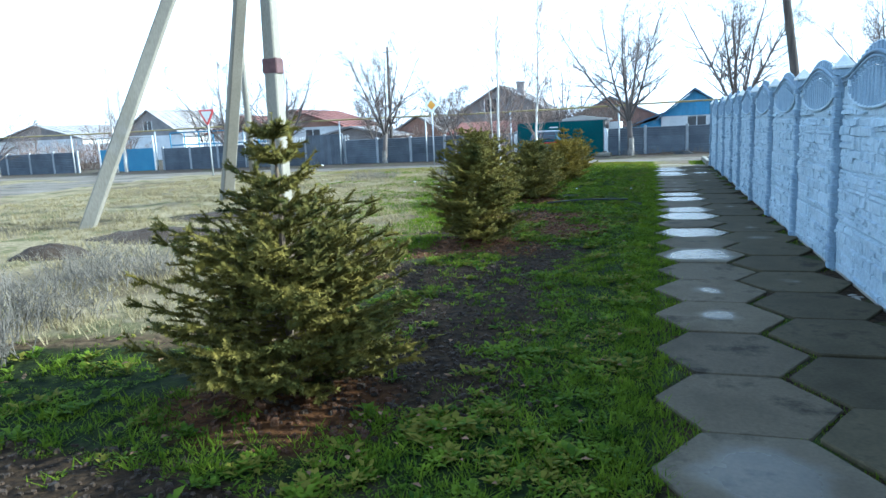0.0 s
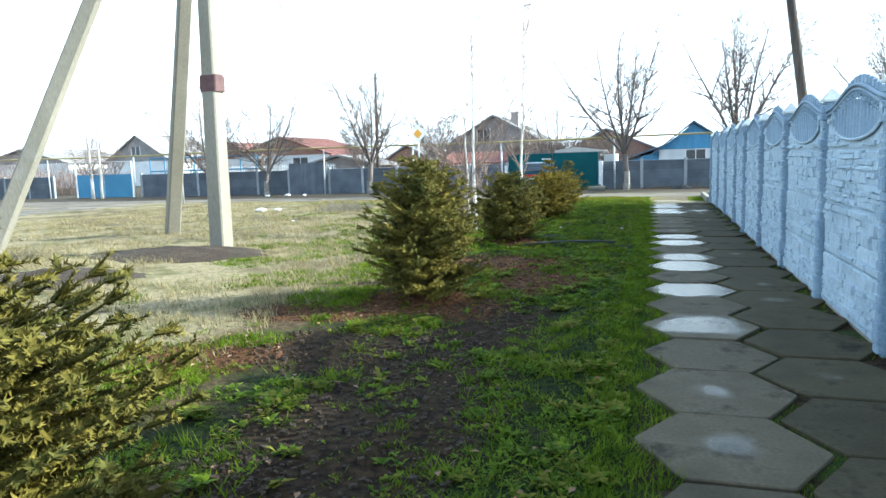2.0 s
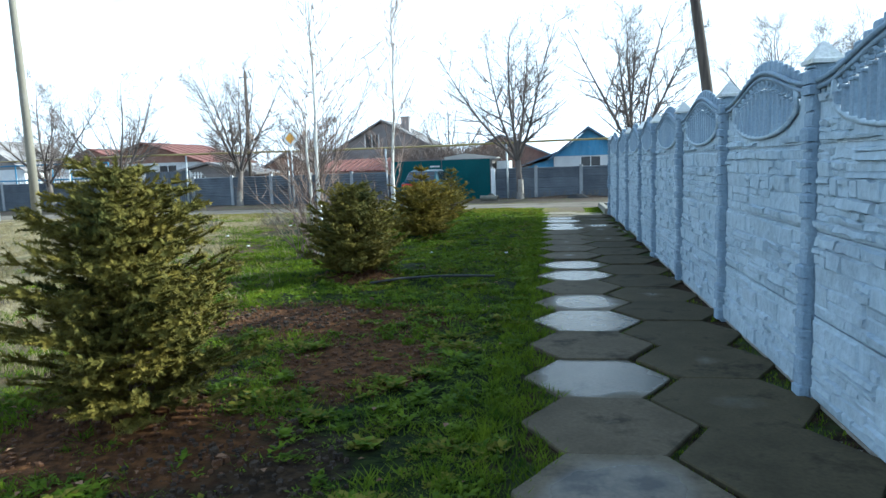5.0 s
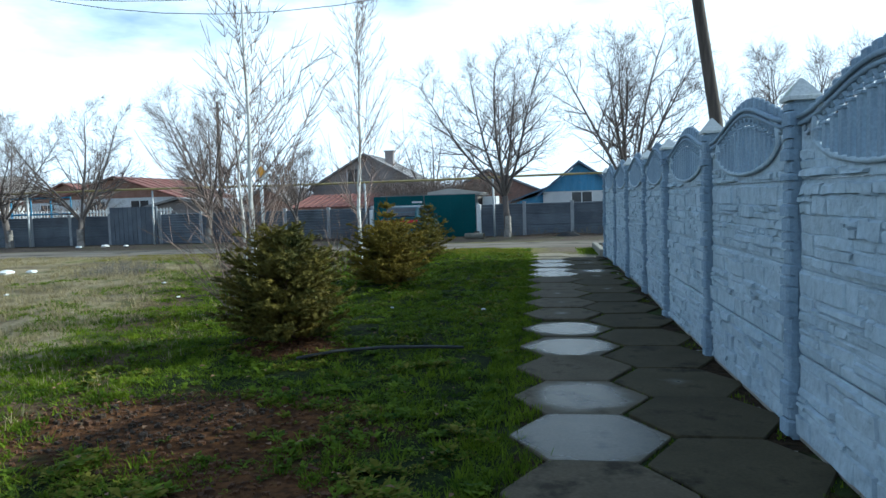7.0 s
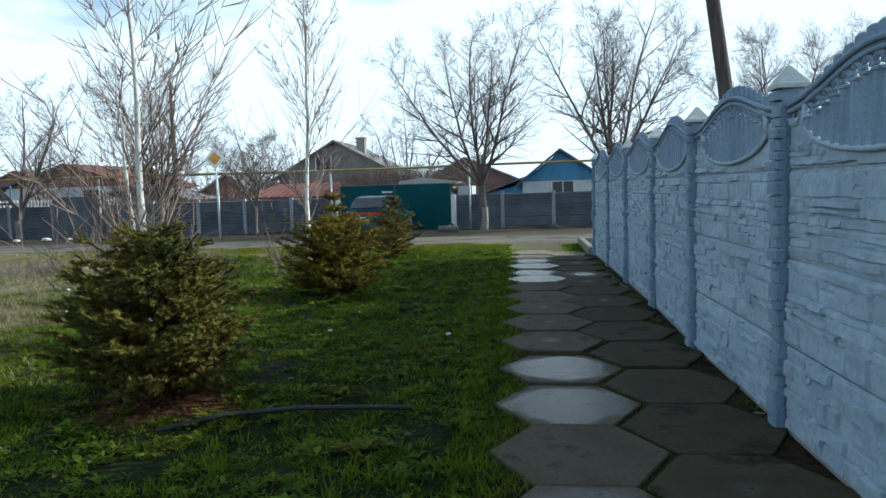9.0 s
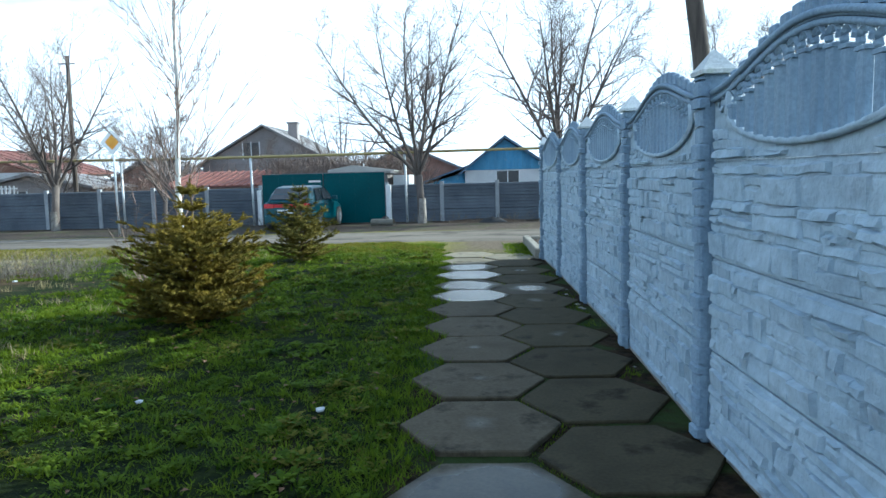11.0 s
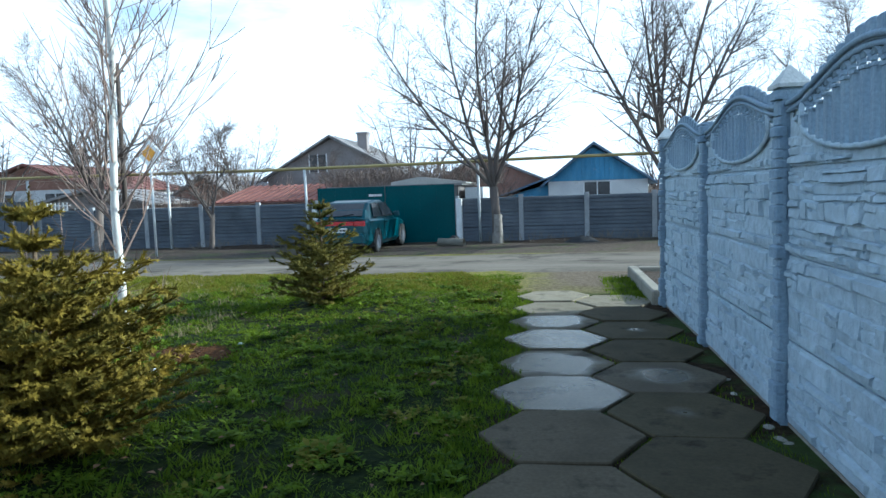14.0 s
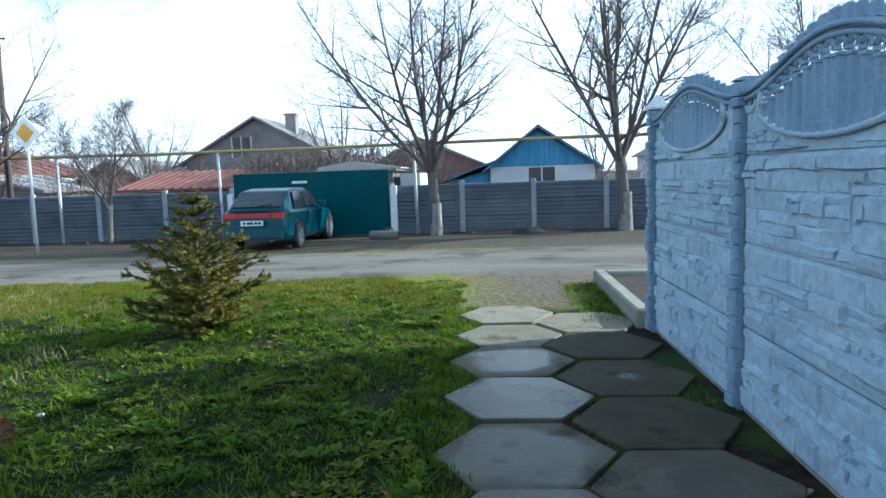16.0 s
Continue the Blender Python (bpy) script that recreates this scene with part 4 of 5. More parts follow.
gable_house("outbuilding", "low grey plastered outbuilding in a yard", -22.6, -17.2, 42, 46, -0.6, 1.35, 1.95, GREY_WALL, GREY_WALL, SLATE, [(-21, 0.5, 0.8, 0.7)])
gable_house("slate_house", "distant cottage with a slate roof behind the yards", 9.0, 16.0, 52, 60, -0.6, 2.3, 4.2, WHITE_WALL, GREY_WALL, SLATE)
shed = thing("red_roof_shed", (0, 0, 0), "low shed with a rusty red tin roof", "shed")
part("wall", Build().box(-11.9, -8.3, 38.6, 41.4, -0.4, 1.2), BRICKISH, shed)
part("roof", Build().prism([(38.2, 1.24), (41.6, 1.85), (41.6, 1.91), (38.2, 1.30)], "x", -12.2, -8.0), RED_ROOF, shed, "rusty red tin roof")
for i in range(14):
    part("roof_rib", Build().prism([(38.2, 1.302), (41.6, 1.912), (41.6, 1.95), (38.2, 1.34)], "x", -12.15 + i * 0.31, -12.09 + i * 0.31), RED_ROOF, shed)
gar = thing("garage", (0, 0, 0), "pale-roofed garage behind the green gate", "garage")
part("wall", Build().box(-7.3, -3.0, 37.2, 42, -0.4, 1.62), GREY_WALL, gar)
part("roof", Build().box(-7.45, -2.85, 36.98, 42.1, 1.63, 1.70), SLATE, gar, "flat dark roof")
part("roof_sheet", Build().prism([(-5.3, 1.704), (-2.75, 1.704), (-2.75, 1.74), (-4.3, 1.96), (-5.3, 1.80)], "y", 37.3, 42.2), PALE_SHEET, gar, "pale patched roof sheet")
part("side_wall", Build().box(-2.8, -2.2, 37.4, 40, -0.4, 1.55), WHITE_WALL, gar)


# ---- bare trees ----


def grow_tree(seed, height, fork, r0, spread, limbs, twig_len, upright=0.5, kids=(2.0, 1.8, 1.6)):
    """Trunk, limbs and twigs of a leafless tree, as three builds round the origin."""
    rng = random.Random(seed)
    trunk, limbs_made, twigs = Build(), [], Build()
    lean = Vector((rng.uniform(-0.12, 0.12), rng.uniform(-0.1, 0.1), 0))
    pts = [Vector((0, 0, -0.15)), Vector((0, 0, 0.05)), lean * 0.3 + Vector((0, 0, fork * 0.45)), lean + Vector((0, 0, fork))]
    trunk.tube(pts, [r0 * 1.35, r0 * 1.15, r0 * 0.95, r0 * 0.9], 9)

    def stray(d, amount):
        v = Vector((rng.gauss(0, 1), rng.gauss(0, 1), rng.gauss(0, 0.8)))
        return (d + v * amount).normalized()

    def limb(p, d, length, r, level):
        steps = (7, 5, 4, 2)[level]
        seg = length / steps
        line, radii, dirs = [p.copy()], [r], [d.copy()]
        for i in range(steps):
            d = stray(d, (0.055, 0.07, 0.07, 0.06)[level])
            d = (d + Vector((0, 0, upright * (0.10, 0.11, 0.10, 0.08)[level]))).normalized()
            p = p + d * seg
            line.append(p.copy())
            dirs.append(d.copy())
            radii.append(max(0.0034, r * (1 - 0.82 * (i + 1) / steps)))
        (limbs_made[-1] if level < 2 else twigs).tube(line, radii, (7, 5, 3, 3)[level], cap=False)
        if level == 3:
            return
        for i in range(1, steps + 1):
            many = int(kids[level] + rng.random())
            if i == 1 and level == 0:
                many = 1
            for _ in range(many):
                side = dirs[i].orthogonal().normalized()
                side.rotate(Matrix.Rotation(rng.uniform(0, 2 * math.pi), 3, dirs[i]))
                nd = (dirs[i] * rng.uniform(0.55, 0.95) + side * rng.uniform(0.5, 0.85)).normalized()
                left = 1 - 0.62 * i / steps
                limb(line[i], nd, max(twig_len * 0.5, length * left * (0.52, 0.55, 0.50)[level] * rng.uniform(0.65, 1.15)), max(0.0045, radii[i] * rng.uniform(0.55, 0.75)), level + 1)

    for i in range(limbs):
        a = 2 * math.pi * (i + rng.uniform(-0.25, 0.25)) / limbs
        tilt = rng.uniform(0.45, 1.0) * spread if i else 0.12
        d = Vector((math.cos(a) * math.sin(tilt), math.sin(a) * math.sin(tilt), math.cos(tilt)))
        limbs_made.append(Build())
        limb(pts[-1] - Vector((0, 0, rng.uniform(0.0, 0.25) * (i > 0))), d, (height - fork) * rng.uniform(0.72, 0.92), r0 * rng.uniform(0.40, 0.52), 0)
    return trunk.mesh("trunk", BARK, True), [k.mesh("limb", BARK, True) for k in limbs_made], twigs.mesh("crown", TWIG)


def tree(at, meshes, label, limewash=0.0, r0=0.15, turn=0.0, size=1.0, group="street trees", name="bare_tree"):
    ob = thing(name, pose(*at, 0, 0, turn) @ Matrix.Scale(size, 4), label, "tree", group)
    t = part("trunk", meshes[0], None, ob)
    if limewash:
        b = Build()
        b.tube([(0, 0, -0.1), (0, 0, 0.05), (0, 0, limewash * 0.5), (0, 0, limewash)], [r0 * 1.33, r0 * 1.18, r0 * 1.06, r0 * 1.0], 9, cap=False)
        part("whitewash", b, LIME, t, "whitewashed lower trunk", smooth=True)
    for me in meshes[1]:
        part("limb", me, None, ob)
    tagged(part("crown", meshes[2], None, ob), kind="stuff")
    return ob


walnut_a = grow_tree(21, 8.6, 1.75, 0.145, 0.76, 7, 0.6, upright=0.42, kids=(2.3, 1.8, 1.35))
walnut_b = grow_tree(22, 8.6, 1.9, 0.16, 0.84, 7, 0.6, upright=0.42, kids=(2.3, 1.8, 1.35))
apricot = grow_tree(23, 7.0, 1.3, 0.15, 0.85, 5, 0.45, upright=0.35)
tree((-1.61, 35.6, -0.2), walnut_a, "bare walnut tree with a whitewashed trunk by the street fence", 0.9, 0.15, 20, 0.99)
tree((3.55, 35.6, -0.2), walnut_b, "broad bare walnut tree with a pale trunk foot", 1.0, 0.165, 200, 1.05)
tree((-15.2, 35.8, -0.2), walnut_b, "bare tree with a whitewashed trunk by the street fence", 0.8, 0.165, 75, 0.88)
tree((-21.6, 35.8, -0.2), apricot, "bare dark tree with a whitewashed foot", 0.8, 0.15, 30, 1.02)
tree((-25.3, 35.8, -0.2), apricot, "bare dark tree with a whitewashed foot", 0.8, 0.15, 160, 1.06)
tree((-42.5, 34.5, -0.2), apricot, "low bare tree with a whitewashed foot", 0.7, 0.15, 250, 0.8)
tree((11.8, 43.0, -0.4), walnut_a, "tall bare tree in a yard behind the fence", 0, 0.17, 140, 1.15, "yard trees")
tree((18.0, 46.0, -0.4), walnut_b, "tall bare tree in a yard behind the fence", 0, 0.19, 60, 1.1, "yard trees")
small = grow_tree(24, 4.6, 1.15, 0.085, 0.75, 4, 0.4)
tree((-11.0, 35.6, -0.2), small, "small forked bare fruit tree by the street fence", 0, 0.085, 10)
tree((-17.2, 39.5, -0.3), small, "small bare fruit tree in a yard", 0, 0.085, 80, 1.0, "yard trees")
rng = random.Random(77)
apricot_thin = grow_tree(25, 7.0, 1.3, 0.15, 0.85, 5, 0.45, upright=0.35, kids=(1.5, 1.2, 0.9))
small_thin = grow_tree(26, 4.6, 1.15, 0.085, 0.75, 4, 0.4, kids=(1.6, 1.3, 0.9))
far_meshes = (walnut_a, walnut_b, apricot_thin, small_thin)
for i, (x, y) in enumerate(((-9.4, 44.5), (-6.2, 45.5), (-13.6, 43.5), (-15.6, 48), (-20, 50), (-27, 45), (-33.5, 47), (-38.5, 52), (-45, 50), (-52, 54), (-58, 52), (-64, 50), (-72, 56), (-30, 62), (-22, 62), (6.5, 58), (-4.0, 64), (-12.5, 66), (-47, 74), (-62, 76), (-36, 78))):
    k = (3, 2, 3, 2)[i % 4]
    tree((x, y, -0.5), far_meshes[k], "bare garden tree among the far houses", 0, 0.1, rng.uniform(0, 360), rng.uniform(0.75, 1.05) * (1.0 if k != 3 else 1.15), "garden trees")


def thicket(at, w, d, h, count, seed, label, mat=PALE_TWIG, name="bare_shrub", r=0.008):
    """A mass of thin bare shoots rising from a strip of ground."""
    rng = random.Random(seed)
    b = Build()
    for _ in range(count):
        p = Vector((rng.uniform(-w / 2, w / 2), rng.uniform(-d / 2, d / 2), 0))
        dr = Vector((rng.gauss(0, 0.35), rng.gauss(0, 0.35), 1)).normalized()
        L = h * rng.uniform(0.5, 1.0)
        line = [p]
        for _ in range(4):
            dr = (dr + Vector((rng.gauss(0, 0.22), rng.gauss(0, 0.22), rng.gauss(0, 0.1)))).normalized()
            line.append(line[-1] + dr * L / 4)
        b.tube(line, [r, r * 0.9, r * 0.7, r * 0.5, r * 0.3], 3, cap=False)
        for q in line[1:4]:
            for _ in range(2):
                e = (dr + Vector((rng.gauss(0, 0.6), rng.gauss(0, 0.6), rng.gauss(0, 0.3)))).normalized()
                b.tube([q, q + e * L * 0.14, q + e * L * 0.25], [r * 0.5, r * 0.4, r * 0.25], 3, cap=False)
    ob = thing(name, at, label, "shrub")
    tagged(part("crown", b, mat, ob), kind="stuff")
    return ob


thicket((-5.0, 40.3, 1.68), 6.6, 2.6, 1.15, 650, 31, "tangle of brown bare vines over the garage", TWIG, "vine_tangle", 0.012)
thicket((-2.6, 41.5, -0.3), 2.0, 1.2, 2.7, 120, 32, "brown bare shrub beside the garage", TWIG, r=0.014)
thicket((5.6, 47.5, -0.5), 2.4, 1.5, 3.0, 150, 33, "pale bare shrub behind the blue house", r=0.014)
thicket((-9.3, 40.8, 0.0), 3.4, 1.5, 2.7, 160, 34, "bare shrub beside the red-roofed shed", r=0.012)
thicket((-14.6, 42.0, -0.3), 4.5, 2.0, 3.0, 220, 35, "reddish bare shrubs in a yard", r=0.014)
thicket((-28, 43.0, -0.3), 8.0, 2.0, 2.6, 260, 36, "brown bare shrubs in a yard", r=0.016)
thicket((-44, 42.0, -0.3), 12.0, 2.0, 3.0, 320, 37, "brown bare shrubs in a yard", r=0.018)
thicket((-58, 44.0, -0.3), 12.0, 2.0, 3.0, 300, 38, "brown bare shrubs in a yard", r=0.018)
thicket((-4.15, 14.8, 0), 0.4, 0.4, 2.2, 34, 39, "pale bare shoots round a birch foot", PALE_TWIG, "root_shoots", 0.008)
thicket((-4.35, 20.1, 0), 0.4, 0.4, 1.7, 18, 40, "pale bare shoots round a birch foot", PALE_TWIG, "root_shoots", 0.008)
thicket((0.5, 35.7, -0.22), 5.5, 0.6, 0.45, 90, 41, "dry weeds along the street fence", WEED, "dry_weeds", 0.008)
thicket((-9.6, 35.8, -0.22), 5.5, 0.6, 0.4, 90, 42, "dry weeds along the street fence", WEED, "dry_weeds", 0.008)
for i, (x, y, w, h) in enumerate(((-5.9, 3.3, 1.3, 0.6), (-6.6, 5.2, 1.4, 0.55), (-7.0, 21.8, 1.6, 0.45), (-9.6, 20.6, 1.6, 0.4), (-5.4, 2.2, 0.9, 0.45))):
    thicket((x, y, 0), w, w * 0.8, h, 230, 50 + i, "grey dry weed clump in the rough grass", WEED, "weed_clump", 0.004)


def birch(at, h, seed, label, wide=1.0, girth=0.040, count=64):
    rng = random.Random(seed)
    ob = thing("birch", at, label, "tree", "young birches")
    stem, branches = Build(), Build()
    line = [Vector((0, 0, -0.05))]
    bx, by = rng.uniform(-0.03, 0.03), rng.uniform(-0.03, 0.03)
    for i in range(9):
        line.append(Vector((bx * i + rng.gauss(0, 0.012), by * i + rng.gauss(0, 0.012), h * (i + 1) / 9)))
    radii = [girth * (1 - 0.9 * i / 9) + 0.004 for i in range(10)]
    stem.tube(line, radii, 9)
    for i in range(count):
        t = rng.uniform(0.14, 0.97)
        k = t * 9
        a = min(8, int(k))
        p = line[a].lerp(line[a + 1], k - a)
        ang = rng.uniform(0, 2 * math.pi)
        L = h * 0.29 * wide * (1.05 - t) ** 0.8 * rng.uniform(0.6, 1.2) + 0.15
        d = Vector((math.cos(ang) * 0.75 * wide, math.sin(ang) * 0.75 * wide, 1.05)).normalized()
        q = [p]
        for s in range(4):
            d = (d + Vector((rng.gauss(0, 0.1), rng.gauss(0, 0.1), 0.08))).normalized()
            q.append(q[-1] + d * L / 4)
        r = 0.011 * (1.1 - t)
        branches.tube(q, [r, r * 0.8, r * 0.6, r * 0.45, r * 0.25], 4, cap=False)
        for s in range(1, 5):
            for _ in range(3):
                e = (d + Vector((rng.gauss(0, 0.5), rng.gauss(0, 0.5), rng.gauss(0, 0.2)))).normalized()
                l2 = L * rng.uniform(0.15, 0.4)
                branches.tube([q[s], q[s] + e * l2 * 0.5, q[s] + (e + Vector((0, 0, 0.1))) * l2], [0.0045, 0.004, 0.0025], 3, cap=False)
    part("trunk", stem, BIRCH, ob, "white birch bark", smooth=True)
    tagged(part("crown", branches, PALE_TWIG, ob), kind="stuff")


birch((-3.96, 14.85, 0), 4.4, 61, "young white-barked birch without leaves on the lawn", 1.45, 0.042, 46)
birch((-4.12, 15.0, 0), 2.7, 65, "short second birch stem beside a taller one", 1.4, 0.03, 24)
birch((-3.95, 20.2, 0), 6.0, 62, "slim tall white-barked birch without leaves")
birch((-33.4, 35.2, -0.2), 6.5, 63, "pale forked birch in front of a blue gate", 1.0, 0.10)
birch((-32.7, 35.2, -0.2), 5.8, 64, "pale forked birch in front of a blue gate", 1.0, 0.10)

# ---- young spruces ----


DOME = ((0.0, 0.06, 0.30, 0.50, 0.68, 0.85, 1.0), (1.0, 1.15, 1.12, 0.96, 0.70, 0.40, 0.10))
PROFILE = ((0.0, 0.10, 0.32, 0.48, 0.60, 0.76, 1.0), (0.95, 1.08, 1.02, 0.84, 0.46, 0.27, 0.05))


def spruce(at, h, radius, seed, needles=None, full=0.95, shape=PROFILE, thick=0.56, label="bushy young spruce with olive green needles on the lawn"):
    rng = np.random.default_rng(seed)
    ob = thing("young_spruce", (*at, 0.03), label, "spruce", "row of young spruces")
    wood, p0s, dirs, lens = Build(), [], [], []
    wood.tube([(0, 0, -0.08), (0, 0, h * 0.4), (0.01, 0, h * 0.75), (0.0, 0.01, h * 0.985)], [0.028, 0.022, 0.012, 0.004], 7)

    def twig(p, d, L):
        p0s.append(p)
        dirs.append(d / np.linalg.norm(d))
        lens.append(L)

    z = 0.05
    while z < h * 0.95:
        f = z / h
        # full and round below, thin and open near the leader
        reach = radius * float(np.interp(f, shape[0], shape[1])) * 0.93
        count = max(4, int(full * (15 if f < thick else 9 if f < thick + 0.19 else 6)))
        a0 = rng.uniform(0, 6.28)
        for i in range(count):
            a = a0 + 6.283 * i / count + rng.normal(0, 0.18)
            L = reach * rng.uniform(0.55, 1.25)
            rise = -0.05 + 0.70 * f + rng.normal(0, 0.11)
            out = np.array([math.cos(a), math.sin(a), 0.0])
            side = np.array([-math.sin(a), math.cos(a), 0.0])
            steps = max(3, int(L / (0.115 if f < 0.6 else 0.12)))
            prev = np.array([0.0, 0.0, z])
            line = [prev]
            for s in range(1, steps + 1):
                t = s / steps
                p = np.array([0, 0, z]) + out * (L * t) + np.array([0, 0, 1]) * (L * (rise * t * 0.75 + 0.20 * t * t)) + side * (0.03 * math.sin(s + a0))
                line.append(p)
                d = p - prev
                twig(prev, d + 1e-4, np.linalg.norm(d) * 1.35)
                if t > 0.22:
                    for sg in (-1, 1):
                        tl = (0.075 + 0.26 * L * (1 - t) ** 0.7) * rng.uniform(0.6, 1.3)
                        td = out * 0.72 + side * sg * rng.uniform(0.5, 0.85) + np.array([0, 0, 1]) * rng.uniform(-0.05, 0.55)
                        tl = min(max(tl, 0.11), 0.23)
                        twig(p, td, tl)
                        if tl > 0.15:
                            twig(p + td / np.linalg.norm(td) * tl * 0.45, out * 0.9 + side * sg * 0.05 + np.array([0, 0, rng.uniform(0.0, 0.5)]), tl * rng.uniform(0.55, 0.8))
                    if rng.random() < 0.25:
                        twig(p, out * 0.6 + np.array([0, 0, 1]) * 0.8 + side * rng.normal(0, 0.3), rng.uniform(0.07, 0.13))
                prev = p
            wood.tube([tuple(q) for q in line], [0.009 * (1 - 0.8 * k / steps) for k in range(steps + 1)], 4, cap=False)
        z += (0.066 if f < thick - 0.06 else 0.10 if f < thick + 0.10 else 0.14) * rng.uniform(0.85, 1.2) * (h / 1.5)
    twig(np.array([0, 0, h * 0.86]), np.array([0.02, 0, 1.0]), h * 0.14)
    p0, dr, ln = np.array(p0s), np.array(dirs), np.array(lens)
    # needles: slim blades set all round each shoot, leaning forward
    per = 44
    n = len(ln)
    t = rng.uniform(0.0, 1.0, (n, per))
    ref = np.where(np.abs(dr[:, 2:3]) < 0.9, np.array([[0, 0, 1.0]]), np.array([[1.0, 0, 0]]))
    s = np.cross(dr, ref)
    s /= np.linalg.norm(s, axis=1, keepdims=True)
    u = np.cross(s, dr)
    ang = rng.uniform(0, 6.283, (n, per))
    rad = s[:, None] * np.cos(ang)[..., None] + u[:, None] * np.sin(ang)[..., None]
    base = p0[:, None] + dr[:, None] * (t * ln[:, None])[..., None]
    nd = rad * 0.92 + dr[:, None] * 0.62
    nl = rng.uniform(0.020, 0.034, (n, per))[..., None]
    wv = np.cross(nd, rad * 0.3 + dr[:, None])
    wv /= np.linalg.norm(wv, axis=2, keepdims=True) + 1e-9
    a = base - wv * 0.0056
    b = base + wv * 0.0056
    c = base + nd * nl
    verts = np.stack([a, b, c], axis=2).reshape(-1, 3)
    # the matted heart of each shoot: a slim three-sided cone
    ring = [p0 + 0.014 * (s * math.cos(q) + u * math.sin(q)) for q in (0.0, 2.094, 4.189)]
    end = p0 + dr * ln[:, None]
    heart = np.concatenate([np.stack([ring[i], ring[(i + 1) % 3], end], axis=1).reshape(-1, 3) for i in range(3)])
    verts = np.concatenate([verts, heart])
    faces = np.arange(len(verts)).reshape(-1, 3)
    part("trunk", wood, SPRUCE_WOOD, ob)
    part("needles", soup("needles", verts, faces, needles or NEEDLE), None, ob, "dense short needles on fanned shoots")


for sx, sy, sh, sr, seed in SPRUCES:
    if seed == 14:
        spruce((sx, sy), sh, sr, seed, NEEDLE_SUNLIT, shape=((0.0, 0.10, 0.32, 0.48, 0.58, 0.68, 1.0), (1.0, 1.12, 1.06, 0.88, 0.58, 0.24, 0.04)), label="bushy young spruce with sunlight put into its golden needle colour")
    elif seed == 15:
        spruce((sx, sy), sh, sr, seed, full=0.52, label="thin open young spruce near the road")
    elif seed == 11:
        spruce((sx, sy), sh, sr, seed, label="tall young spruce with a bushy foot and a bare leader")
    else:
        spruce((sx, sy), sh, sr * (1.0 if seed == 12 else 1.06), seed, shape=DOME, thick=0.8, full=1.0 if seed == 12 else 0.85)

# ---- parked hatchback ----


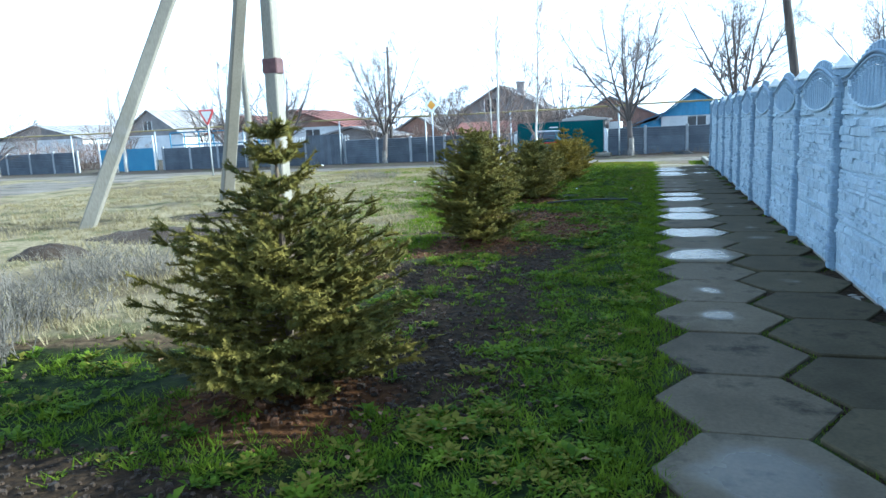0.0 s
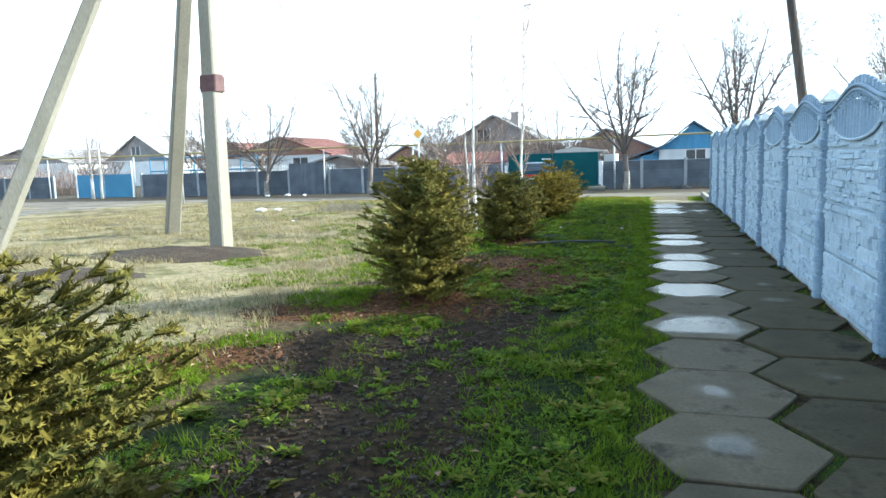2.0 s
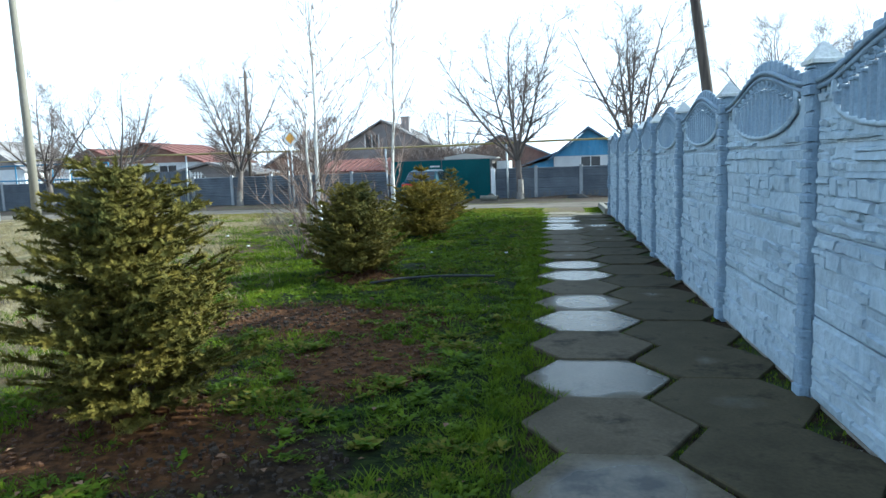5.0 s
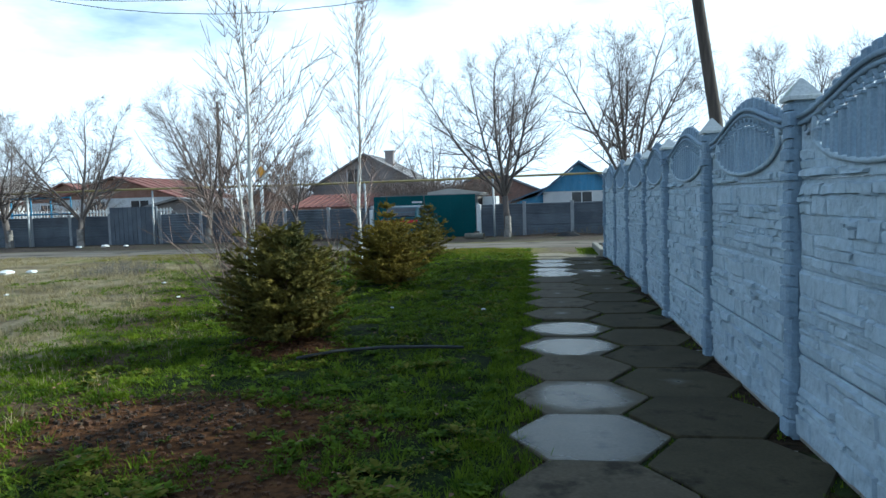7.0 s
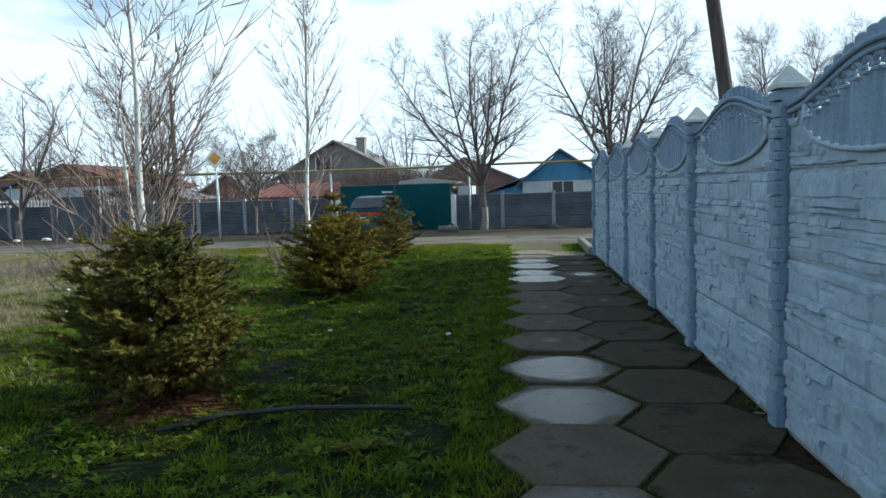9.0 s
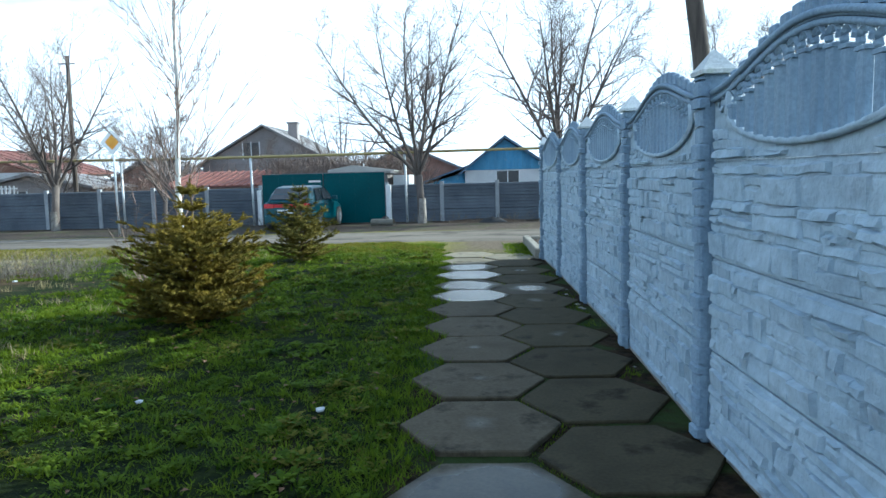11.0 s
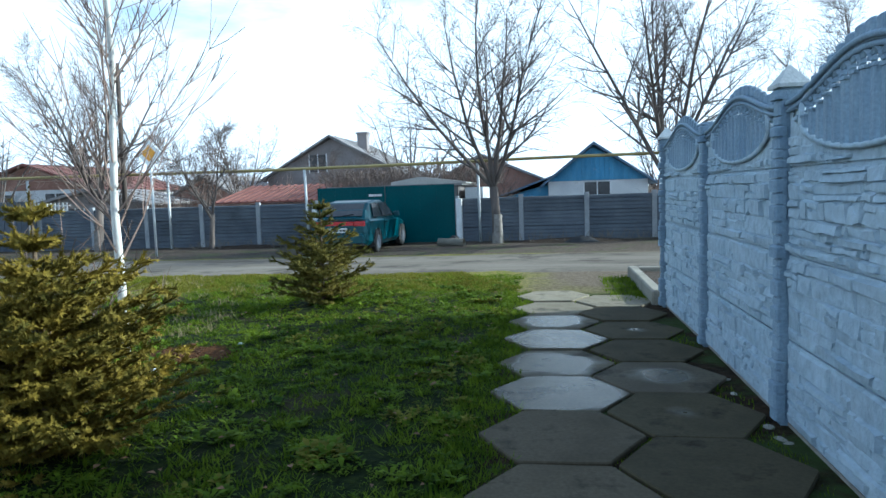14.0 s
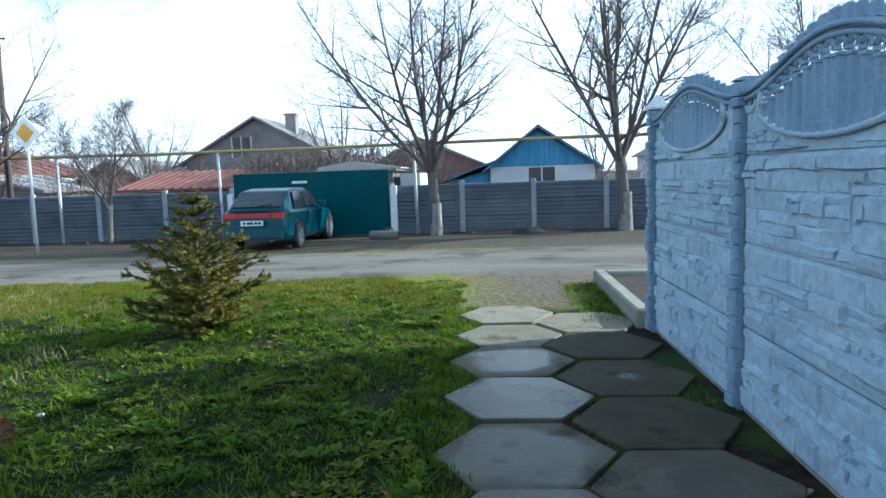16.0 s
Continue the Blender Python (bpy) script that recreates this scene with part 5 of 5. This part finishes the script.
def hatchback(at, turn):
    car = thing("parked_car", pose(*at, 0, 0, turn) @ Matrix.Scale(1.06, 4), "teal five-door hatchback parked facing a green gate", "car")
    W, L = 0.79, 3.80
    st = [(0.0, 0.66, 0.34, 0.80), (0.06, 0.745, 0.26, 0.86), (0.25, 0.785, 0.22, 0.90), (0.8, 0.79, 0.2, 0.885), (1.7, 0.79, 0.2, 0.87), (2.5, 0.785, 0.2, 0.85), (3.1, 0.77, 0.21, 0.80), (3.6, 0.72, 0.24, 0.70), (3.78, 0.64, 0.3, 0.60), (3.80, 0.55, 0.34, 0.54)]
    rings = []
    for y, w, zb, zt in st:
        rings.append([(-w * 0.9, y, zb), (w * 0.9, y, zb), (w, y, zb + 0.1), (w * 1.005, y, (zb + zt) / 2), (w * 0.985, y, zt - 0.06), (w * 0.93, y, zt), (-w * 0.93, y, zt), (-w * 0.985, y, zt - 0.06), (-w * 1.005, y, (zb + zt) / 2), (-w, y, zb + 0.1)])
    body = part("body", Build().loft(rings), CAR_TEAL, car, smooth=False)
    cab = [(0.12, 0.66, 0.66, 0.862, 0.90), (0.34, 0.70, 0.60, 0.895, 1.14), (0.70, 0.72, 0.575, 0.885, 1.325), (1.25, 0.73, 0.575, 0.88, 1.375), (1.85, 0.73, 0.57, 0.87, 1.36), (2.3, 0.72, 0.60, 0.86, 1.17), (2.75, 0.70, 0.66, 0.85, 0.88)]
    part("cabin", Build().loft([[(-wb, y, zb), (wb, y, zb), (wt, y, zt - 0.04), (wt * 0.9, y, zt), (-wt * 0.9, y, zt), (-wt, y, zt - 0.04)] for y, wb, wt, zb, zt in cab]), CAR_TEAL, car)
    part("rear_window", Build().loft([[(-0.575, 0.20, 0.965), (0.575, 0.20, 0.965), (0.52, 0.57, 1.275), (-0.52, 0.57, 1.275)], [(-0.575, 0.16, 0.985), (0.575, 0.16, 0.985), (0.52, 0.53, 1.298), (-0.52, 0.53, 1.298)]]), GLASSY, car, "dark sloping rear window")
    for s in (-1, 1):
        for nm, y0, y1, y2, y3 in (("rear_side_window", 0.62, 1.32, 1.30, 0.82), ("front_side_window", 1.40, 2.42, 1.98, 1.38)):
            q = [(s * 0.735, y0, 0.92), (s * 0.735, y1, 0.92), (s * 0.607, y2, 1.29), (s * 0.607, y3, 1.29)]
            part(nm, Build().loft([q, [(x + s * 0.012, y, z) for x, y, z in q]]), GLASSY, car, "dark side window")
        part("door_seam", Build().box(min(s * 0.792, s * 0.8), max(s * 0.792, s * 0.8), 1.35, 1.362, 0.3, 0.86), BLACK, car)
        part("door_handle", Build().box(min(s * 0.795, s * 0.815), max(s * 0.795, s * 0.815), 1.42, 1.56, 0.76, 0.785, 0.004), BLACK, car)
        part("wing_mirror", Build().box(min(s * 0.76, s * 0.93), max(s * 0.76, s * 0.93), 2.28, 2.38, 0.90, 1.03, 0.025), CAR_TEAL, car)
        part("tail_lamp", Build().box(min(s * 0.40, s * 0.70), max(s * 0.40, s * 0.70), -0.02, 0.06, 0.73, 0.855, 0.015), TAIL_RED, car)
        for y in (0.72, 3.02):
            arch = [(y + 0.34 * math.cos(a), 0.30 + 0.34 * math.sin(a)) for a in np.linspace(0, math.pi, 11)]
            part("wheel_arch", Build().prism([(y - 0.34, 0.18)] + list(reversed(arch)) + [(y + 0.34, 0.18)], "x", min(s * 0.60, s * 0.806), max(s * 0.60, s * 0.806)), BLACK, car)
            wheel = part("wheel", Build().tube([(s * 0.63, y, 0.285), (s * 0.65, y, 0.285), (s * 0.79, y, 0.285), (s * 0.815, y, 0.285)], [0.25, 0.285, 0.285, 0.25], 20), BLACK, car, "black tyre")
            part("rim", Build().tube([(s * 0.80, y, 0.285), (s * 0.822, y, 0.285), (s * 0.826, y, 0.285)], [0.18, 0.175, 0.06], 14), FAR_CONC, wheel)
    part("lamp_band", Build().box(-0.399, 0.399, -0.015, 0.06, 0.745, 0.845, 0.01), TAIL_RED, car, "dark red reflector band")
    part("rear_bumper", Build().box(-0.70, 0.70, -0.09, 0.12, 0.30, 0.55, 0.05), CAR_TEAL, car)
    part("bumper_foot", Build().box(-0.66, 0.66, -0.07, 0.14, 0.24, 0.298, 0.01), BLACK, car)
    plate = part("number_plate", Build().box(-0.26, 0.26, -0.115, -0.092, 0.575, 0.685, 0.004), WHITE_P, car, "white number plate")
    for x, w in ((-0.21, 0.06), (-0.12, 0.15), (0.06, 0.06), (0.14, 0.07)):
        part("plate_mark", Build().box(x, x + w, -0.12, -0.116, 0.605, 0.655), BLACK, plate)
    part("spoiler", Build().box(-0.60, 0.60, 0.02, 0.24, 0.905, 0.93, 0.01), CAR_TEAL, car)
    part("wiper", Build().tube([(0.02, 0.16, 0.99), (0.35, 0.20, 1.03)], 0.01, 5), BLACK, car)
    part("exhaust", Build().tube([(0.4, -0.04, 0.24), (0.4, 0.2, 0.25)], 0.03, 8), GALV, car)


hatchback((-5.66, 32.4, -0.19), -4.0)

# ---- small things on the ground ----
stub = thing("pipe_stub", pose(-3.35, 35.0, -0.10, 0, 0, -20), "short white pipe lying by the gate", "pipe")
part("shell", Build().tube([(0, 0, 0), (0.85, 0, 0.0)], 0.13, 14, cap=False).tube([(0, 0, 0), (0.85, 0, 0.0)], 0.105, 14, cap=False), KERB, stub, smooth=True)
part("cover", Build().loft([[(0.4 + 0.16 * math.cos(a), 0.16 * math.sin(a) + 0.25, z) for a in np.linspace(0, 6.28, 9)[:-1]] for z in (-0.1, 0.12)] + [[(0.4 + 0.08 * math.cos(a), 0.08 * math.sin(a) + 0.25, 0.2) for a in np.linspace(0, 6.28, 9)[:-1]]]), BLACK, stub, "black bundle")
hose = [(-2.45, 12.22, 0.035), (-2.15, 12.5, 0.04), (-1.7, 12.62, 0.05), (-1.25, 12.66, 0.045), (-0.95, 12.68, 0.035)]
tagged(part("hose", Build().tube(hose, 0.016, 7), BLACK, smooth=True), "black rubber hose lying across the lawn", "hose")


def mound(at, rx, ry, h, seed, mat, label, name="soil_mound"):
    b = Build()
    rows = []
    for k in range(7):
        e = 1 - k / 6.5
        rows.append([(rx * e * math.cos(a) * (1 + 0.25 * lump(3 * math.cos(a) + seed, 3 * math.sin(a), 1.0)), ry * e * math.sin(a) * (1 + 0.25 * lump(3 * math.cos(a) + seed, 3 * math.sin(a), 1.0)),
                      -0.04 + h * (1 - e * e) * (1 + 0.35 * lump(4 * e * math.cos(a), 4 * e * math.sin(a) + seed, 1.6))) for a in np.linspace(0, 2 * math.pi, 25)[:-1]])
    b.loft(rows)
    tagged(part(name, b, mat, at=at, smooth=True), label, "mound")


mound((-8.2, 10.9, 0), 2.2, 0.95, 0.16, 1, SOIL, "dark dug earth round the pole foot")
mound((-8.3, 8.3, 0), 1.5, 0.9, 0.16, 2, SOIL, "low mound of dark earth in dry grass")
mound((-8.9, 6.5, 0), 0.7, 0.5, 0.2, 3, SOIL, "low mound of dark earth in dry grass")
mound((0.6, 35.7, -0.22), 2.6, 0.55, 0.16, 4, SOIL, "bank of dark earth along the street fence")
mound((-9.8, 35.8, -0.22), 1.6, 0.5, 0.16, 5, SOIL, "bank of dark earth along the street fence")
mound((0.9, 35.3, -0.2), 0.55, 0.25, 0.22, 6, BLACK, "crumpled black sheet on the verge", "black_sheet")


def clods(name, label, spots, per_area, mat, seed):
    """Loose crumbs of earth over the bare patches."""
    rng = random.Random(seed)
    b = Build()
    for cx, cy, rx, ry in spots:
        for _ in range(int(per_area * rx * ry)):
            a, e = rng.uniform(0, 6.28), math.sqrt(rng.random()) * 1.1
            x, y = cx + rx * e * math.cos(a), cy + ry * e * math.sin(a)
            r = rng.uniform(0.006, 0.022) * (1.6 if rng.random() < 0.1 else 1)
            z = turf_z(x, y)
            t = rng.uniform(0, 1.5)
            foot = [(x + r * math.cos(t + k * 1.2566) * rng.uniform(0.7, 1.3), y + r * math.sin(t + k * 1.2566) * rng.uniform(0.7, 1.3)) for k in range(5)]
            b.loft([[(p, q, z - 0.01) for p, q in foot], [(x + (p - x) * 0.75, y + (q - y) * 0.75, z + r * rng.uniform(0.5, 1.0)) for p, q in foot]])
    tagged(part(name, b, mat), label, "soil", kind="stuff")


clods("soil_crumbs", "crumbly dark soil in bare lawn patches", DARK_SOIL, 900, SOIL, 3)
clods("rusty_crumbs", "rust-brown needle litter and crumbs under spruces", RUST_SOIL, 900, LITTER, 4)
rng = random.Random(91)
for x, y, s in ((-12.9, 21.0, 0.20), (-12.4, 21.2, 0.12), (-7.4, 18.5, 0.045), (-6.9, 21.0, 0.04), (-2.2, 15.2, 0.028), (-3.0, 20.6, 0.028), (-3.3, 19.6, 0.035), (-0.95, 15.0, 0.035), (-6.0, 16.5, 0.035), (-9.5, 17.0, 0.045), (-21.0, 34.8, 0.15), (-19.9, 35.1, 0.2), (-18.8, 35.0, 0.12)):
    b = Build()
    b.loft([[(s * e * math.cos(a) * rng.uniform(0.7, 1.2), s * e * math.sin(a) * rng.uniform(0.7, 1.2), z * s) for a in np.linspace(0, 6.28, 8)[:-1]] for e, z in ((0.9, -0.2), (1.0, 0.10), (0.6, 0.30), (0.2, 0.36))])
    tagged(part("litter_scrap", b, LITTER_WHITE, at=(x, y, float(ground_z(x, y)) + 0.03)), "pale scrap of litter lying in the grass", "litter", "litter in the grass")

# ---- grass ----


def blades(name, xs, ys, lo, hi, width, mat, label, seed, lean=0.7, per=3, tall=None):
    rng = np.random.default_rng(seed)
    n = len(xs)
    base = np.stack([np.repeat(xs, per), np.repeat(ys, per)], 1) + rng.normal(0, 0.018, (n * per, 2))
    k = n * per
    a = rng.uniform(0, 6.283, k)
    h = rng.uniform(lo, hi, k) * (1 if tall is None else np.repeat(tall, per))
    out = rng.uniform(0.1, lean, k) * h
    w = np.stack([-np.sin(a), np.cos(a)], 1) * (width * rng.uniform(0.6, 1.3, k))[:, None]
    tip = base + np.stack([np.cos(a), np.sin(a)], 1) * out[:, None]
    z = np.array([turf_z(px, py) for px, py in base]) - 0.008
    p0 = np.concatenate([base - w, z[:, None]], 1)
    p1 = np.concatenate([base + w, z[:, None]], 1)
    p2 = np.concatenate([tip, (z + h)[:, None]], 1)
    v = np.stack([p0, p1, p2], 1).reshape(-1, 3)
    ob = new(name, soup(name, v, np.arange(len(v)).reshape(-1, 3), mat))
    return tagged(ob, label, "grass", kind="stuff")


def patchy(x, y, s=1.0):
    return np.array([noise.noise(Vector((p * s, q * s, 3.1))) for p, q in zip(x, y)])


R = np.random.default_rng(7)
BARE = [(cx, cy, rx * 0.8, ry * 0.8) for cx, cy, rx, ry in DARK_SOIL + RUST_SOIL]


def clear_of_soil(x, y, keep):
    ok = np.ones(len(x), bool)
    for cx, cy, rx, ry in BARE:
        ok &= (((x - cx) / rx) ** 2 + ((y - cy) / ry) ** 2 + 0.5 * patchy(x, y, 3.5) > 0.9) | (R.random(len(x)) < keep)
    return ok


def beyond_lawn(x, y):
    """How far a point lies outside the lawn, on the side of the dry field."""
    return np.interp(y, (-2, 1.8, 3.2, 8.5, 12, 16, 22), (-9.0, -8.0, -4.3, -4.2, -5.2, -6.4, -7.8)) - x + 0.7 * patchy(x, y, 0.9)


def tufted(cx, cy, each, spread):
    k = len(cx)
    s = np.repeat(R.uniform(0.5, 1.5, k), each) * spread
    return np.repeat(cx, each) + R.normal(0, 1, k * each) * s, np.repeat(cy, each) + R.normal(0, 1, k * each) * s


n = 14500
cy = -2.2 + 28.4 * R.random(n) ** 1.25
cx = -0.50 - 5.2 * R.random(n) ** 1.1
ok = clear_of_soil(cx, cy, 0.10) & (patchy(cx, cy, 1.1) > -0.30) & (beyond_lawn(cx, cy) < 0.3 * R.random(n)) & ((cx > -3.0 + 0.8 * patchy(cx, cy, 1.2)) | (R.random(n) < np.where((cy < 2.6) | (cy > 11), 0.75, 0.15)))
x, y = tufted(cx[ok], cy[ok], 9, 0.036)
tall = np.repeat(np.clip(R.lognormal(-0.3, 0.5, ok.sum()), 0.35, 1.8), 9)
ok = x < -0.40
tall = tall[ok]
blades("lawn_grass", x[ok], y[ok], 0.015, 0.055, 0.0062, GREEN, "clumpy short green winter grass beside the path", 1, lean=2.3, per=3, tall=tall)
n = 5200
cy = 4.0 + 22.2 * R.random(n)
cx = -3.4 - 7.5 * R.random(n) ** 1.3 * np.clip((cy - 2) / 14, 0.15, 1)
ok = clear_of_soil(cx, cy, 0.1) & (patchy(cx, cy, 0.7) > np.where(cy < 10, 0.02, -0.10) + 0.12 * np.clip(beyond_lawn(cx, cy), -1, 3))
x, y = tufted(cx[ok], cy[ok], 10, 0.07)
blades("lawn_grass", x, y, 0.02, 0.06, 0.0075, GREEN, "patchy green grass towards the road", 2, lean=1.9, per=3)
n = 9000
cx = -3.7 - 14.5 * R.random(n) ** 1.25
cy = 0.0 + 26.0 * R.random(n)
ok = (patchy(cx, cy, 0.5) > -0.28) & ((beyond_lawn(cx, cy) > 0) | ((R.random(n) < 0.15) & (cy > 4)))
x, y = tufted(cx[ok], cy[ok], 8, 0.06)
blades("dry_grass", x, y, 0.035, 0.12, 0.0055, DRY, "dry straw-coloured grass on the open field", 3, lean=1.2, per=2)


def leaves(name, cx, cy, each, lo, hi, mat, label, seed):
    """Low rosettes of broad leaves, each leaf a bent blade of two faces."""
    rng = np.random.default_rng(seed)
    v, f = [], []
    for x, y in zip(cx, cy):
        lumpy = noise.noise(Vector((x * 5, y * 5, 0.7)))
        size, z0 = rng.uniform(0.7, 1.3) * min(1.7, max(0.35, 0.95 + 1.5 * lumpy)), turf_z(x, y) + 0.03 * max(0.0, lumpy)
        for _ in range(each):
            a, L = rng.uniform(0, 6.283), rng.uniform(lo, hi) * size
            lift = rng.uniform(0.25, 0.9)
            w = L * rng.uniform(0.16, 0.30)
            c, d = math.cos(a), math.sin(a)
            bx, by = x + rng.normal(0, 0.015), y + rng.normal(0, 0.015)
            k = len(v)
            v += [(bx, by, z0), (bx + c * L * 0.5 - d * w, by + d * L * 0.5 + c * w, z0 + L * lift * 0.62), (bx + c * L * 0.5 + d * w, by + d * L * 0.5 - c * w, z0 + L * lift * 0.62), (bx + c * L, by + d * L, z0 + L * lift * 0.72)]
            f += [(k, k + 2, k + 1), (k + 1, k + 2, k + 3)]
    return tagged(new(name, soup(name, v, f, mat)), label, "weeds", kind="stuff")


n = 38000
cy = -2.0 + 27.5 * R.random(n) ** 1.2
cx = -0.50 - 4.6 * R.random(n)
ok = clear_of_soil(cx, cy, 0.12) & (patchy(cx, cy, 1.6) > -0.22) & (beyond_lawn(cx, cy) < 0) & ((cx > -3.0 + 0.8 * patchy(cx, cy, 1.2)) | (R.random(n) < np.where((cy < 2.6) | (cy > 11), 0.55, 0.03)))
leaves("lawn_weeds", cx[ok], cy[ok], 8, 0.016, 0.046, WEED_LEAF, "low leafy green weeds in the lawn", 21)
ok &= (patchy(cx + 7.3, cy, 1.3) > np.where(cy < 9, 0.0, 0.16)) & (R.random(n) < 0.8)
leaves("moss_tufts", cx[ok], cy[ok], 7, 0.02, 0.05, MOSS_AND_SUNLIT, "yellowish moss and leaf tufts in the lawn", 22)
# roadside blades whose yellow carries painted sunlight
n = 5000
cx, cy = -12.5 * R.random(n) - 0.2, 24.2 + 2.5 * R.random(n)
ok = (cx < -0.3 - 0.5 * (cy - 24)) & (patchy(cx, cy, 0.6) > -0.3)
x, y = tufted(cx[ok], cy[ok], 8, 0.06)
blades("verge_grass", x, y, 0.02, 0.06, 0.007, MOSS_AND_SUNLIT, "yellowish sunlit grass along the road", 6, lean=1.2, per=2)


ROW_K, ROW_Y = (-9, 0, 5, 8, 12, 14, 16, 20, 23, 26), (-5.2, 2.6, 6.98, 9.51, 12.90, 14.78, 16.64, 20.06, 22.72, 25.36)
ROWS_X = ((0.04, 0.0), (0.81, -0.5))


def slab_y(k):
    """The middle of the k-th slab along the path; the courses are not quite even."""
    return float(np.interp(k, ROW_K, ROW_Y))


def row_shift(k):
    """The path bends a little towards the fence and back."""
    return np.interp(k, (0, 6, 13, 19), (0.0, 0.025, 0.02, -0.035))


def in_slab(x, y):
    inside = np.zeros(len(x), bool)
    k = np.interp(y, ROW_Y, ROW_K)
    for cx, off in ROWS_X:
        dy = 0.865 * np.abs((k - off + 0.5) % 1.0 - 0.5)
        inside |= (dy < 0.428) & (np.abs(x - cx - row_shift(k)) < 0.487 - dy / 1.732)
    return inside & (y < 24)


n = 9000
x, y = -0.20 - 0.45 * R.random(n), -2 + 26 * R.random(n)
ok = ~in_slab(x, y)
blades("edge_grass", x[ok], y[ok], 0.02, 0.075, 0.0055, GREEN, "grass tufts crowding the path edge", 4, lean=1.5, per=4)
n = 36000
x, y = 0.22 + 0.40 * R.random(n), -2 + 26 * R.random(n)
ok = ~in_slab(x, y) & (patchy(x * 0, y, 0.6) > -0.15)
blades("joint_grass", x[ok], y[ok], 0.012, 0.034, 0.004, GREEN, "moss and grass in the slab joints", 5, per=2)
n = 5000
x, y = 0.98 + 0.27 * R.random(n), -2 + 26 * R.random(n)
ok = ~in_slab(x, y) & (patchy(x * 0, y, 0.8) > 0.05)
blades("fence_weeds", x[ok], y[ok], 0.015, 0.05, 0.005, GREEN, "small weeds in the soil gap along the fence", 7, per=2)
n = 900
x, y = 1.16 - 0.42 * R.random(n) ** 1.6, 23.1 + 2.4 * R.random(n)
blades("kerb_grass", x, y, 0.02, 0.08, 0.0055, GREEN, "dark grass along the foot of the planter kerb", 8, lean=1.4, per=3)
n = 900
x, y = -0.6 - 5.0 * R.random(n), -1 + 25 * R.random(n)
lv = []
for i in range(n):
    s, a = R.uniform(0.012, 0.03), R.uniform(0, 6.28)
    c, d = math.cos(a) * s, math.sin(a) * s
    zz = 0.03 + R.uniform(0, 0.03)
    lv += [(x[i] - c, y[i] - d, zz), (x[i] + d * 0.6, y[i] - c * 0.6, zz + 0.008), (x[i] + c, y[i] + d, zz + 0.004), (x[i] - d * 0.6, y[i] + c * 0.6, zz + 0.012)]
tagged(new("fallen_leaves", soup("fallen_leaves", lv, [(4 * i, 4 * i + 1, 4 * i + 2, 4 * i + 3) for i in range(n)], LEAF_BROWN)), "small brown leaves scattered on the grass", "leaves", kind="stuff")

# ---- hexagonal slab path ----
path = thing("path", (0, 0, 0), "path of worn hexagonal concrete slabs, damp and puddled", "path", kind="structure")


def hex_mesh(seed, mat):
    rng = random.Random(seed)
    cor = [Vector((0.494 * math.cos(radians(60 * i)), 0.494 * math.sin(radians(60 * i)), 0)) * rng.uniform(0.975, 1.0) for i in range(6)]
    ring = []
    for i in range(6):
        a, c = cor[i], cor[(i + 1) % 6]
        for t in (0.03, 0.35, 0.65, 0.97):
            p = a.lerp(c, t) * (1 + rng.uniform(-0.010, 0.004))
            ring.append((p.x, p.y))
    b = Build()
    b.loft([[(x, y, -0.07) for x, y in ring], [(x, y, -0.008) for x, y in ring], [(x * 0.985, y * 0.985, 0.0) for x, y in ring]])
    return b.mesh("slab", mat)


hexes = {m: [hex_mesh(500 + 20 * i + j, m) for j in range(5)] for i, m in enumerate((SLAB_FULL, SLAB_PART, SLAB_DAMP, SLAB_SUNLIT, SLAB_SHADED_WET))}
STANDING, SHALLOW = {7, 9, 12, 13, 19, 21}, {-1, 5, 10, 20, 22}
rng = random.Random(15)
for k in range(-8, 25):
    for cx, off in ROWS_X:
        y = slab_y(k + off)
        if y > 23.8:
            continue
        # end slabs beyond the shadow edge get the colour with sunlight painted in
        wet = SLAB_SUNLIT if y > 22.35 else SLAB_DAMP
        if cx < 0.4 and y < 22.35:
            wet = SLAB_FULL if k in STANDING else SLAB_PART if k in SHALLOW else SLAB_DAMP
        elif cx > 0.4 and y < 22.35:
            # fence-side row: shade painted in with the damp
            wet = SLAB_PART if k == 20 else SLAB_SHADED_WET
        part("slab", hexes[wet][rng.randrange(5)], None, path, at=pose(cx + float(row_shift(k)) + rng.uniform(-0.012, 0.012), y + rng.uniform(-0.008, 0.008), rng.uniform(-0.006, 0.008), rng.uniform(-0.5, 0.5), rng.uniform(-0.5, 0.5), 60 * rng.randrange(6) + rng.uniform(-0.8, 0.8)))
